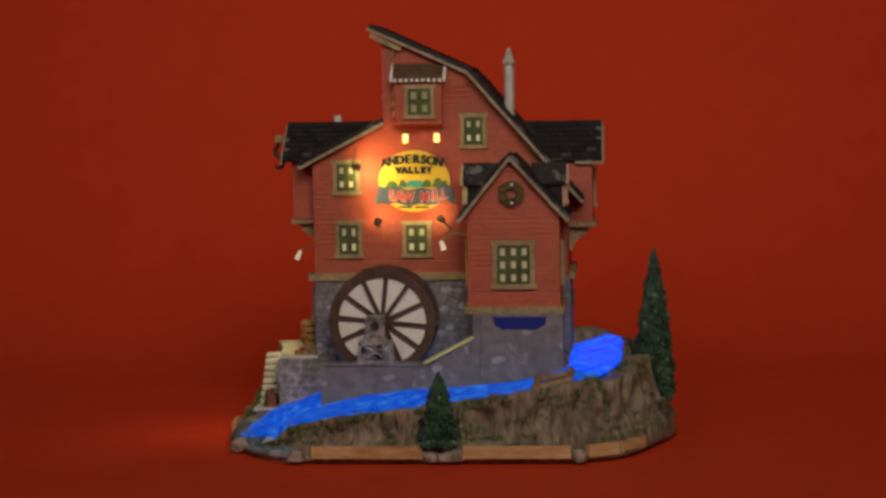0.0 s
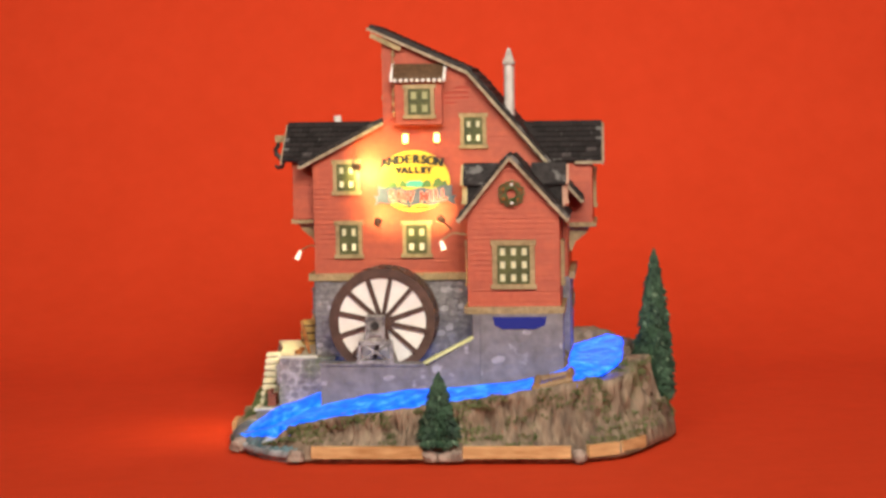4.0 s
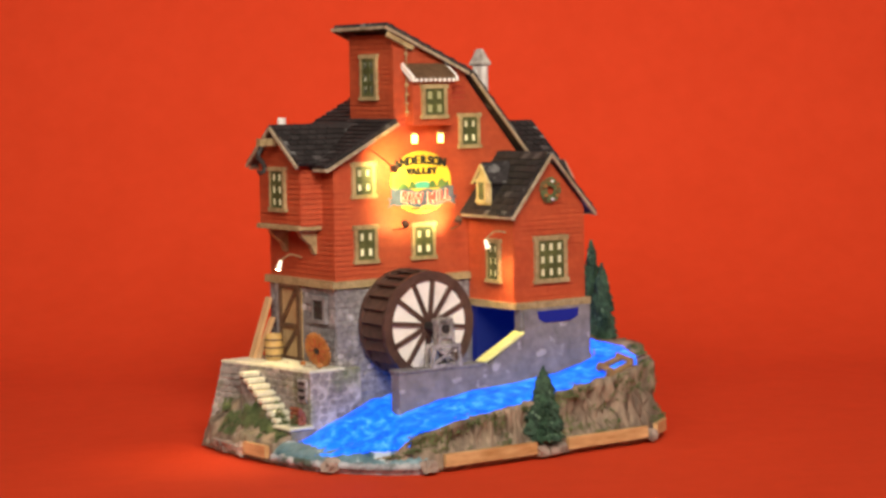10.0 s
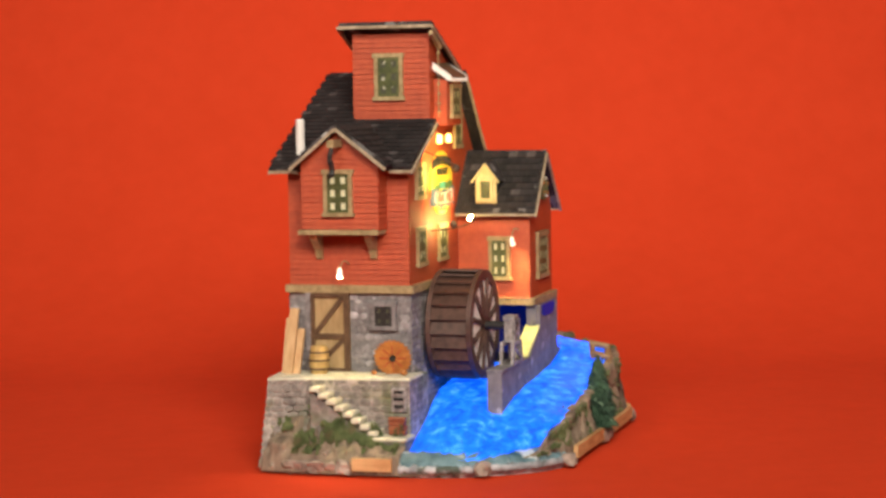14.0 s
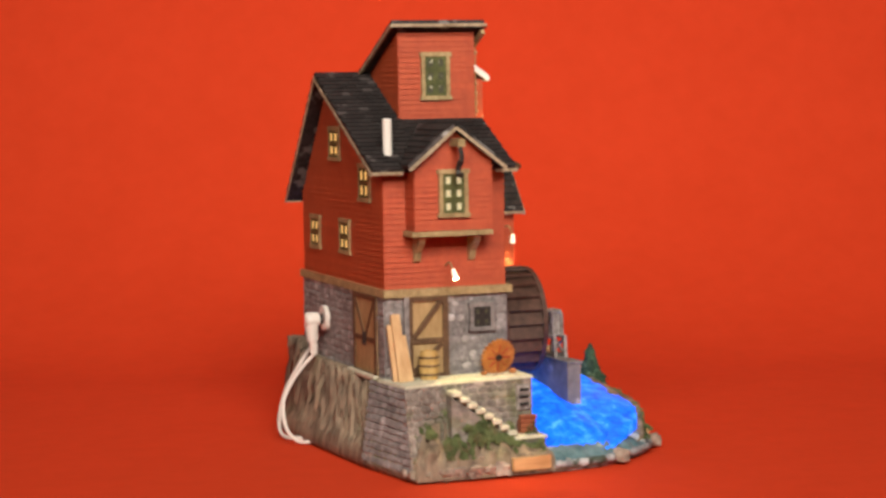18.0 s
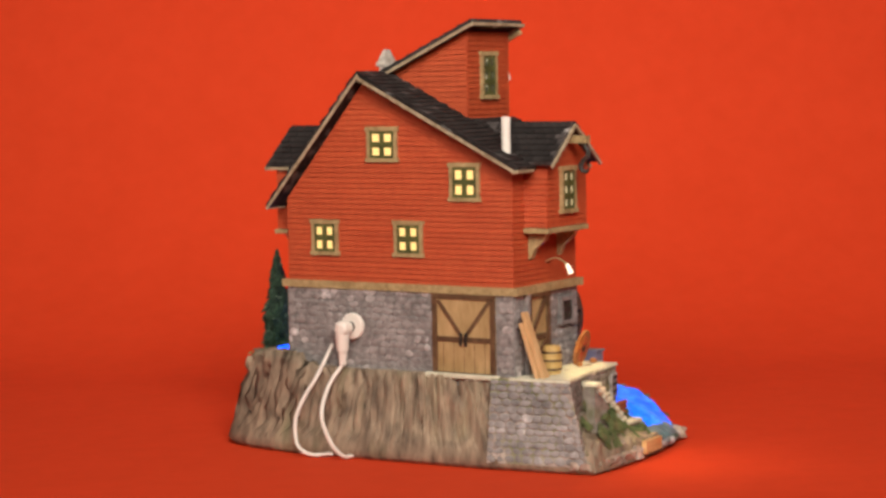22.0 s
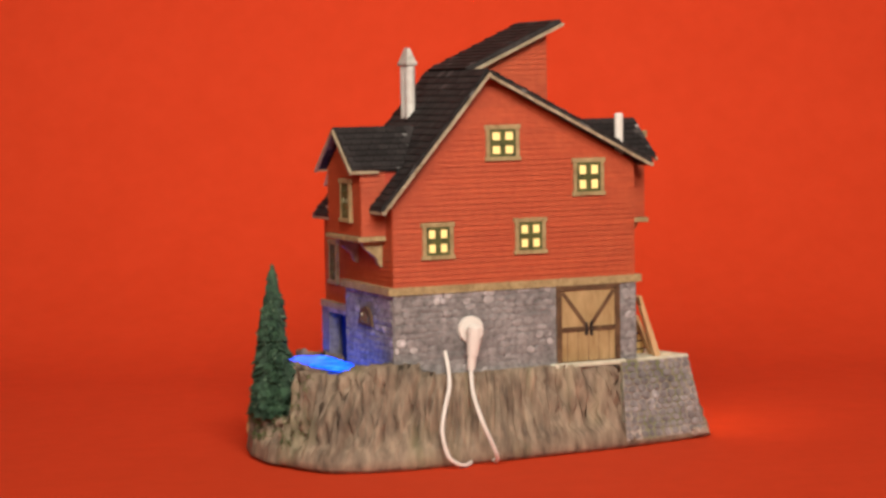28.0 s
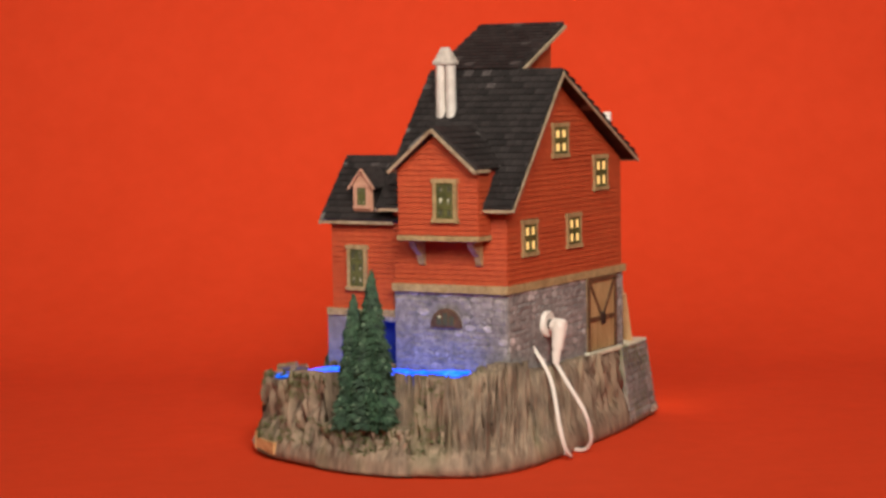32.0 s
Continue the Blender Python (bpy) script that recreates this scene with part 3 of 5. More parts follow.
# weak navy emission on slot and race walls stands in for water light
part("race_slot", prism([(28, -53.5, 81), (61, -53.5, 81), (60, -53.5, 76), (54, -53.5, 73.5), (34, -53.5, 73.5), (29, -53.5, 76)], (0, -1.4, 0)), glowing("slot_blue_glow", (0.0, 0.004, 0.04), (0.001, 0.008, 0.30), 0.5, 0.7), mill, "slot under the wing with a painted dark blue glow")
RACE = glowing("race_navy_glow", (0.0, 0.006, 0.06), (0.001, 0.012, 0.26), 0.25, 0.7)
part("race_wall", boxed(14, 64, -6, 0, 46, 84, 0.2), RACE, mill, "mill race wall under the wing with a painted navy glow")
# panel added inside so that the side opening looks navy
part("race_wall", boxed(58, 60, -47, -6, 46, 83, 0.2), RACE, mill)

# ---- clapboard bodies ----
body = part("house_body", prism([(-88.5, 1, 101), (-88.5, 1, 175), (12, 1, 229), (73, 1, 155), (73, 1, 101)], (0, 75.5, 0)), RED_CORE, mill, "red clapboard upper storeys")
siding(Face("y", 1, -1), [(-89, 104), (-89, 174), (-44, 198), (12, 228), (73, 155), (73, 104)], body, RED)
siding(Face("y", 76.5, 1), [(-89, 104), (-89, 174), (12, 228), (73, 155), (73, 104)], body, RED)
siding(Face("x", -88.5, -1), [(1, 104), (1, 174), (76.5, 174), (76.5, 104)], body, RED)
siding(Face("x", 73, 1), [(0, 104), (0, 155), (76.5, 155), (76.5, 104)], body, RED)
tower = part("tower", prism([(-43, 0.6, 195), (-43, 0.6, 255.5), (12, 0.6, 230.5), (12, 0.6, 215)], (0, 49, 0)), RED_CORE, mill, "red clapboard hoist tower")
siding(Face("y", 0.6, -1), [(-43, 200), (-43, 255.5), (12, 230.5), (12, 226)], tower, RED)
siding(Face("y", 49.6, 1), [(-43, 200), (-43, 255.5), (12, 230.5), (12, 226)], tower, RED)
siding(Face("x", -43, -1), [(0.6, 202), (0.6, 255.5), (49.6, 255.5), (49.6, 202)], tower, RED)
wing = part("wing", prism([(13, -50.5, 86), (13, -50.5, 146), (39.5, -50.5, 177), (69, -50.5, 146), (69, -50.5, 86)], (0, 60, 0)), RED_CORE, mill, "red clapboard gabled wing")
siding(Face("y", -50.5, -1), [(13, 87), (13, 144), (39.5, 177), (69, 144), (69, 87)], wing, RED)
siding(Face("x", 13, -1), [(-50.5, 87), (-50.5, 144), (0, 144), (0, 87)], wing, RED)
siding(Face("x", 69, 1), [(-50.5, 87), (-50.5, 144), (0, 144), (0, 87)], wing, RED)
hoist = part("hoist_gable", prism([(-104, 14.5, 138), (-104, 14.5, 180), (-104, 38.5, 197), (-104, 62.5, 180), (-104, 62.5, 138)], (55, 0, 0)), RED_CORE, mill, "red clapboard hoist bay")
siding(Face("x", -104, -1), [(14.5, 139), (14.5, 180), (38.5, 197), (62.5, 180), (62.5, 139)], hoist, RED)
siding(Face("y", 14.5, -1), [(-104, 139), (-104, 178), (-88, 178), (-88, 139)], hoist, RED)
siding(Face("y", 62.5, 1), [(-104, 139), (-104, 178), (-88, 178), (-88, 139)], hoist, RED)
dormer = part("side_dormer", prism([(88.5, 12.5, 134), (88.5, 12.5, 174), (88.5, 39.5, 195), (88.5, 66, 174), (88.5, 66, 134)], (-50, 0, 0)), RED_CORE, mill, "red clapboard side dormer")
siding(Face("x", 88.5, 1), [(12.5, 135), (12.5, 174), (39.5, 195), (66, 174), (66, 135)], dormer, RED)
siding(Face("y", 12.5, -1), [(73, 135), (73, 174), (88.5, 174), (88.5, 135)], dormer, RED)
siding(Face("y", 66, 1), [(73, 135), (73, 174), (88.5, 174), (88.5, 135)], dormer, RED)

# belt courses
for a, b in (((-91, 78.5), (75.5, 78.5)), ((-91, -1), (12, -1)), ((-91, -2.5), (-91, 80)), ((75.5, 0), (75.5, 80))):
    part("belt_course", bar((a[0], a[1], 102), (b[0], b[1], 102), 3.4, 4.6), TAN, mill, "tan belt board over the stone")
for a, b in (((11, -52.5), (71.5, -52.5)), ((12, -53), (12, 0)), ((70.5, -53), (70.5, 0))):
    part("belt_course", bar((a[0], a[1], 85), (b[0], b[1], 85), 3.4, 4.2), TAN, mill)

# ---- roofs ----
main_l = roof_slab("roof_slope", (13, 229.5), (-97, 173), 49, 94.5, 2.6, mill)
main_l2 = roof_slab("roof_slope", (-43, 200.8), (-97, 173), -4, 49.5, 2.6, mill)
main_r = roof_slab("roof_slope", (11.5, 231), (82, 149), -7, 94, 2.6, mill)
tower_r = roof_slab("tower_roof", (-51, 260.3), (13, 231.0), -4, 56, 2.6, mill)
wing_l = roof_slab("wing_roof", (39.5, 179), (8, 140.5), -56, 20, 2.4, mill)
wing_r = roof_slab("wing_roof", (39.5, 179), (74, 140.5), -56, 20, 2.4, mill)
hg_a = roof_slab("hoist_roof", (38.5, 199), (8, 175.5), -110, -50, 2.2, mill, "x")
hg_b = roof_slab("hoist_roof", (38.5, 199), (67, 175.5), -110, -50, 2.2, mill, "x")
dg_a = roof_slab("dormer_roof", (39.5, 197.5), (10, 173), 35, 95, 2.2, mill, "x")
dg_b = roof_slab("dormer_roof", (39.5, 197.5), (68, 173), 35, 95, 2.2, mill, "x")


FASCIA = mottled("weathered_fascia", (0.24, 0.17, 0.10), (0.47, 0.365, 0.25), 350, 0.6, 0.2)


def fascia(a, b, w=1.8):
    dz = Vector((0, 0, -0.5))
    part("fascia", bar(Vector(a) + dz, Vector(b) + dz, 1.5, w), FASCIA, mill)


for y in (-7.6, 95.3):
    fascia((12, y, 230.5), (82.5, y, 149.0))
fascia((-51, -4.6, 259.8), (12, -4.6, 231.0))
fascia((-51, 56.6, 259.8), (12, 56.6, 231.0))
fascia((-51.5, -5, 260.0), (-51.5, 57, 260.0))
fascia((-43, -4.6, 200.3), (-97, -4.6, 172.5))
fascia((13, 95.8, 229), (-97, 95.8, 172.5))
fascia((-97.5, -5, 173.2), (-97.5, 9, 173.2))
fascia((-97.5, 67, 173.2), (-97.5, 95, 173.2))
fascia((82.8, 64, 149.6), (82.8, 94.5, 149.6))
fascia((82.8, -5, 149.6), (82.8, 12, 149.6))
fascia((39.5, -56.6, 179), (7.5, -56.6, 140)), fascia((39.5, -56.6, 179), (74.5, -56.6, 140))
fascia((7.5, -57, 141), (7.5, 0, 141)), fascia((74.5, -57, 141), (74.5, 0, 141))
fascia((-110.6, 38.5, 199), (-110.6, 7.5, 175)), fascia((-110.6, 38.5, 199), (-110.6, 67.5, 175))
fascia((95.6, 39.5, 197.5), (95.6, 9.5, 172.5)), fascia((95.6, 39.5, 197.5), (95.6, 68.5, 172.5))
fascia((78, 9.6, 173.3), (95, 9.6, 173.3)), fascia((78, 68.4, 173.3), (95, 68.4, 173.3))

# ---- windows ----
FW = Face("y", 0.6, -1)
window(FW, -76, -59, 155, 176.5, body, bar_z=2.5)
window(FW, -75, -58, 114.5, 137.5, body, bar_z=2.5)
window(FW, -32, -14, 114.5, 137, body, bar_z=2.5)
window(FW, 6, 22.5, 183.5, 205, body, bar_z=2.5)
window(Face("y", -51, -1), 28, 54, 98.5, 127.5, wing, 3, 3, t=3, pane=PANE_MID)
BW = Face("y", 77, 1)
for u0, u1, z0, z1 in ((-10, 12, 178, 198.5), (-67.5, -46.5, 155, 177), (34.5, 54.5, 120.5, 141.5), (-27, -6.5, 121, 142)):
    window(BW, u0, u1, z0, z1, body, pane=PANE_BACK)
window(Face("x", -104.6, -1), 30, 48, 147, 174, hoist, 2, 3, pane=PANE_MID)
window(Face("x", -43.4, -1), 17, 35.5, 215, 243, tower, 2, 3, pane=PANE_DIM)
window(Face("x", 89.1, 1), 37, 53, 143, 168, dormer, 2, 3, pane=PANE_DIM)
window(Face("x", 12.4, -1), -37, -22, 99, 126, wing, 2, 3, pane=PANE_MID)
window(Face("x", 69.6, 1), -38, -23, 99, 126, wing, 2, 3, pane=PANE_DIM)
window(Face("x", -90.2, -1), 9, 24.5, 78, 94, storey, 2, 2, pane=PANE_DIM, trim=MORTAR, sash=IRON)

# ---- wheel ----
WC = (-42.5, -18.6, 76.5)
wheel = part("waterwheel", tube([(0, -14.5, 0), (0, 14.5, 0)], 5, 14), WHEELWOOD, mill, "dark brown wooden waterwheel with cream panels", settle=False)


def ring_bm(r0, r1, y0, y1, n=48):
    bm = bmesh.new()
    vs = []
    for k in range(n):
        a = math.tau * k / n
        c, s = math.cos(a), math.sin(a)
        vs.append([bm.verts.new((c * r, y, s * r)) for r, y in ((r0, y0), (r1, y0), (r1, y1), (r0, y1))])
    for k in range(n):
        p, q = vs[k], vs[(k + 1) % n]
        for j in range(4):
            bm.faces.new((p[j], q[j], q[(j + 1) % 4], p[(j + 1) % 4]))
    return bm


part("rim", ring_bm(27.5, 33.5, -14.2, -11.2), WHEELWOOD, wheel)
part("rim", ring_bm(27.5, 33.5, 11.2, 14.2), WHEELWOOD, wheel)
part("drum", ring_bm(25.5, 31.0, -13.0, 13.0), WHEELWOOD, wheel)
part("panel", tube([(0, -13.2, 0), (0, -12.6, 0)], 27.6, 48), CREAM, wheel, "cream panel behind the spokes")
for i in range(12):
    a = math.tau * i / 12
    part("spoke", bar((4 * math.sin(a), -13.9, 4 * math.cos(a)), (28.5 * math.sin(a), -13.9, 28.5 * math.cos(a)), 2.7, 2.2, (0, 1, 0)), WHEELWOOD, wheel)
for i in range(24):
    a = math.tau * i / 24
    b = a - 0.30
    part("paddle", bar((30.0 * math.sin(a), 0, 30.0 * math.cos(a)), (33.3 * math.sin(b), 0, 33.3 * math.cos(b)), 22.6, 1.2, (math.cos(a), 0, -math.sin(a))), WHEELWOOD, wheel)
wheel.matrix_basis = pose(WC[0] * MM, WC[1] * MM, WC[2] * MM)

# ---- trees ----


def fir(x, y, z, h, r, seed):
    rnd = random.Random(seed)
    t = part("fir_tree", tube([(x, y, z), (x, y, z + h * 0.97)], [1.2, 0.4], 6), BROWN, mill, "dark green bottle-brush fir tree")
    bm = bmesh.new()
    n = int(h * r * 3.4)
    for i in range(n):
        f = (i + rnd.random()) / n
        f = 1 - (1 - f) ** 0.66
        tier = math.floor(f * h / 4.2 + 1.3 * noise.noise(Vector((i * 0.37, seed, 2)))) * 4.2 / h
        f = min(0.995, max(0.0, 0.55 * f + 0.45 * (tier + 0.02)))
        zz = z + 1 + (h - 1) * f
        a = rnd.uniform(0, math.tau)
        lump = 0.86 + 0.34 * noise.noise(Vector((math.cos(a) * 1.7, math.sin(a) * 1.7, zz * 0.2 + seed * 7.0)))
        rr = (r * (1 - f) ** 0.62 + 0.5) * rnd.uniform(0.70, 1.10) * lump
        d = Vector((math.cos(a), math.sin(a), 0))
        s = Vector((-d.y, d.x, 0))
        root = Vector((x, y, zz + 2.4)) + d * rr * 0.35
        tip = Vector((x, y, zz)) + d * rr + Vector((0, 0, rnd.uniform(-2.6, -0.4)))
        mid = root.lerp(tip, 0.62)
        w = rnd.uniform(0.8, 1.7) * min(1.0, 0.35 + rr / 9)
        v = [bm.verts.new(p) for p in (root, mid + s * w, tip, mid - s * w, mid + Vector((0, 0, 1.4)), mid - Vector((0, 0, 0.7)))]
        for q in ((0, 1, 4), (0, 4, 3), (2, 4, 1), (2, 3, 4), (0, 5, 1), (0, 3, 5), (2, 1, 5), (2, 5, 3)):
            bm.faces.new([v[k] for k in q])
    part("bristles", bm, FIR, t)


fir(127.6, 16, 24, 92.0, 16.0, 1)
fir(124.8, 2, 23, 78, 15.5, 2)
fir(-2.5, -101, 9, 43, 15.0, 3)

# ---- hoist bay, dormer, tower details ----


def smooth_path(pts, n=10):
    pts = [Vector(p) for p in pts]
    out = []
    for i in range(len(pts) - 1):
        p0, p1, p2, p3 = pts[max(i - 1, 0)], pts[i], pts[i + 1], pts[min(i + 2, len(pts) - 1)]
        for k in range(n):
            t = k / n
            out.append(0.5 * ((2 * p1) + (p2 - p0) * t + (2 * p0 - 5 * p1 + 4 * p2 - p3) * t * t + (3 * p1 - p0 - 3 * p2 + p3) * t ** 3))
    out.append(pts[-1])
    return out


def box_part(name, x0, x1, y0, y1, z0, z1, mat, parent, label="", bevel=0.3):
    return part(name, boxed(x0, x1, y0, y1, z0, z1, bevel), mat, parent, label)


def ledge(sx, x_out, x_in, y0, y1, z, parent):
    box_part("ledge", min(x_out, x_in), max(x_out, x_in), y0, y1, z - 3, z, TAN, parent, "tan ledge under the bay")
    for y in (y0 + 8, y1 - 8):
        part("bracket", prism([(x_in, y - 2, z - 3), (x_out - sx * 4, y - 2, z - 3), (x_out - sx * 6, y - 2, z - 7), (x_in + sx * 4, y - 2, z - 13), (x_in + sx * 2, y - 2, z - 18), (x_in, y - 2, z - 19)], (0, 4, 0)), TAN, parent)


ledge(-1, -106, -89, 14.5, 65, 138.5, hoist)
ledge(1, 91, 73.5, 12, 67, 134.5, dormer)

# hoist beam and hook
beam = part("hoist_beam", bar((-104, 38.5, 190), (-119, 38.5, 190), 4.5, 4.5), TAN, mill, "hoist beam with iron hook")
part("hook", tube([(-117, 38.5, 188.5), (-117.3, 38.6, 185.5), (-119.2, 38.8, 183), (-118.8, 38.9, 180), (-116, 39.0, 177.5), (-114.3, 39.2, 174.5), (-115.2, 39.2, 171.6), (-117.8, 39.0, 170.8), (-119.6, 38.8, 172.8)], [1.3, 1.4, 1.5, 1.6, 1.7, 1.7, 1.6, 1.3, 0.8], 8), IRON, beam)

# hoist door on the tower with its awning and hanging rope
hd = box_part("hoist_door_case", -34.0, -5.0, -8.4, 1, 198.5, 227, RED_CORE, mill, "red boxed window bay on the tower")
siding(Face("y", -8.4, -1), [(-34.2, 199), (-34.2, 227), (-4.8, 227), (-4.8, 199)], hd, RED)
siding(Face("x", -34.0, -1), [(-8.6, 199), (-8.6, 226), (0, 226), (0, 199)], hd, RED, 5.6, 1.1)
window(Face("y", -8.9, -1), -28.5, -9.5, 203, 223.5, hd, 2, 2, pane=glowing("olive_pane", (0.25, 0.25, 0.12), (1.0, 0.8, 0.35), 0.18))
awning = part("awning", prism([(-35.8, 0.5, 237.4), (-35.8, -11, 229.8), (-35.8, -12.8, 228), (-35.8, -12.6, 226), (-35.8, -10.8, 226.2), (-35.8, 0.5, 233.8)], (32, 0, 0)), BROWN, mill, "small brown awning with a white scalloped edge")
for x in (-37.2, -3.8):
    part("verge_board", prism([(x, 0.8, 237.8), (x, -11, 230.2), (x, -13, 228.2), (x, -12.8, 225.8), (x, -10.8, 226), (x, 0.8, 233.6)], (1.6, 0, 0)), CREAM, awning)
for i in range(9):
    part("scallop", lathe([(0.3, 0), (1.2, 0.5), (1.4, 1.6), (0.5, 2.4)], 8, (-34.0 + i * 3.55, -12.4, 225.4)), CREAM, awning)
part("eave_beam", bar((-50, -3.2, 255.5), (-31, -3.2, 246.5), 2.4, 3.0), TAN, mill, "pale beam end under the tower eave")
rope = part("hoist_rope", tube([(-35.5, -3.5, 249), (-36, -3.6, 240), (-35.6, -3.6, 228), (-36.3, -3.4, 216), (-35.8, -3.4, 204)], 0.4, 6), TAN, mill, "pale hoist rope hanging by the tower")
for z in (243, 231, 224, 218, 212, 207):
    part("rope_knot", lathe([(0.3, -1.1), (1.2, -0.4), (1.2, 0.5), (0.3, 1.2)], 7, (-35.9, -3.6, z)), TAN, rope)

# chimney of two flues under a gabled cap
CAPSTONE = mottled("cap_stone", (0.26, 0.22, 0.19), (0.55, 0.49, 0.44), 250, 0.6, 0.3)
chimney = part("chimney", boxed(32, 41, 8.6, 25.6, 186, 203, 0.5), SHINGLE, mill, "twin pale metal flues under a stone cap")
for y in (13.6, 20.6):
    part("flue", tube([(36.5, y, 196), (36.5, y, 237)], 3.2, 16), METAL, chimney)
part("cap_ring", boxed(32.8, 40.2, 9.6, 24.6, 235.5, 238.2, 0.6), CAPSTONE, chimney)
part("cap", frustum([(33.3, 10.4), (39.7, 10.4), (39.7, 23.8), (33.3, 23.8)], [(35.7, 14.6), (37.3, 14.6), (37.3, 19.6), (35.7, 19.6)], 238, 246.5), CAPSTONE, chimney)
part("roof_pipe", lathe([(2.7, 179), (2.7, 203.6), (2.3, 204.2), (1.6, 204.2), (1.6, 200)], 16, (-82, 71, 0)), WHITEPLASTIC, mill, "short white vent pipe on the roof")

# little dormers on the wing roof
CREAMY = mottled("yellowed_trim", (0.50, 0.38, 0.17), (0.66, 0.52, 0.26), 250, 0.6, 0.15)
PINKY = mottled("pinkish_trim", (0.46, 0.24, 0.16), (0.58, 0.34, 0.24), 250, 0.6, 0.15)


def roof_dormer(x, sgn, y, mat):
    d = part("roof_dormer", prism([(x, y - 7, 147.5), (x, y + 7, 147.5), (x, y + 7, 163), (x, y, 173), (x, y - 7, 163)], (sgn * 20, 0, 0)), SHINGLE, mill, "small gabled dormer on the wing roof")
    part("front_board", prism([(x - sgn * 0.8, y - 7.3, 147.2), (x - sgn * 0.8, y + 7.3, 147.2), (x - sgn * 0.8, y + 7.3, 163), (x - sgn * 0.8, y, 173.4), (x - sgn * 0.8, y - 7.3, 163)], (sgn * 1.4, 0, 0)), mat, d)
    f = Face("x", x - sgn * 0.7, -sgn)
    window(f, y - 5.2, y + 5.2, 149.5, 163.5, d, 2, 2, trim=mat, pane=PANE_DIM, t=1.8)
    for s in (-1, 1):
        part("dormer_slope", prism([(x - sgn * 2, y, 174.5), (x - sgn * 2, y + s * 10, 162), (x - sgn * 2, y + s * 9.4, 160.6), (x - sgn * 2, y, 172.6)], (sgn * 22, 0, 0)), SHINGLE, d)
        part("dormer_fascia", bar((x - sgn * 2.4, y, 173), (x - sgn * 2.4, y + s * 9.8, 161), 1.0, 2.0, (1, 0, 0)), mat, d)


roof_dormer(11, 1, -21, CREAMY)
roof_dormer(71.5, -1, -24, PINKY)

# arched window in the right stone wall
arch_pts = [(25.5, 78.5)] + [(36 - 10.5 * math.cos(a), 79 + 11 * math.sin(a)) for a in np.linspace(0, math.pi, 12)] + [(46.5, 78.5)]
arched = part("arched_window", prism([(74.2, u, z) for u, z in arch_pts], (1.6, 0, 0)), BROWN, mill, "small arched window in the stone wall")
for i in range(3):
    u = 30 + i * 4.3
    part("pane", boxed(75.9, 76.3, u, u + 3.2, 80, 85.5 + (2 if i == 1 else 0), 0.05), PANE_DIM, arched)

# wreath on the wing gable
rnd = random.Random(8)
bm = bmesh.new()
for i in range(420):
    a, b = rnd.uniform(0, math.tau), rnd.uniform(0, math.tau)
    R = 5.6 + 2.1 * math.cos(b)
    p = Vector((40.2 + R * math.cos(a), -53.0 - 1.6 * math.sin(b), 156.5 + R * math.sin(a)))
    d = Vector((rnd.uniform(-1, 1), rnd.uniform(-1, 0.2), rnd.uniform(-1, 1))).normalized() * 1.6
    s = d.cross(Vector((0, 1, 0.2))).normalized() * 0.5
    v = [bm.verts.new(p + q) for q in (s, -s, d, Vector((0, -0.7, 0)))]
    for q in ((0, 1, 2), (0, 2, 3), (1, 3, 2), (0, 3, 1)):
        bm.faces.new([v[k] for k in q])
wreath = part("wreath", bm, FOLIAGE, mill, "green wreath with red and white berries")
for i, (a, m) in enumerate([(0.4, RUST), (1.5, CREAM), (2.6, RUST), (3.7, RUST), (4.8, CREAM), (5.6, RUST)]):
    part("berry", lathe([(0.2, -1), (1.0, -0.3), (1.0, 0.4), (0.2, 1)], 8, (40.2 + 5.6 * math.cos(a), -55.3, 156.5 + 5.6 * math.sin(a))), m, wreath)

# ---- doors ----


def barn_door(face, u0, u1, z0, z1, parent, label, v_brace):
    d = part("door", prism([face.p(u0, z0, -0.5), face.p(u1, z0, -0.5), face.p(u1, z1, -0.5), face.p(u0, z1, -0.5)], face.normal * 1.2), DOORWOOD, parent, label)

    def b(nm, a, c, w, mat=BROWN, out=1.4, th=1.6):
        part(nm, bar(face.p(a[0], a[1], out), face.p(c[0], c[1], out), w, th, face.normal), mat, d)

    b("door_post", (u0 + 1.6, z0), (u0 + 1.6, z1), 3.4), b("door_post", (u1 - 1.6, z0), (u1 - 1.6, z1), 3.4)
    b("door_head", (u0, z1 - 1.4), (u1, z1 - 1.4), 3.2, out=1.6), b("door_foot", (u0, z0 + 1.2), (u1, z0 + 1.2), 2.4, out=1.2)
    mid = z0 + (z1 - z0) * 0.45
    b("rail", (u0 + 3, mid), (u1 - 3, mid), 3.0, out=1.2)
    cu = (u0 + u1) / 2
    if v_brace:
        b("brace", (u0 + 4, z1 - 4), (cu - 1.5, mid + 2), 2.4, out=1.3), b("brace", (u1 - 4, z1 - 4), (cu + 1.5, mid + 2), 2.4, out=1.3)
        for s in (-1, 1):
            b("handle", (cu + s * 1.8, mid - 4), (cu + s * 1.8, mid + 4), 1.7, IRON, 2.6, 1.4)
        n = 6
        for i in range(1, n):
            u = u0 + (u1 - u0) * i / n
            b("groove", (u, z0 + 2), (u, mid - 1.5), 0.35, BROWN, 0.6, 0.3)
    else:
        b("brace", (u0 + 4, z1 - 3), (u1 - 4, mid + 2), 2.8, out=1.3), b("brace", (u0 + 4, mid - 2), (u1 - 4, z0 + 3), 2.8, out=1.3)
    return d


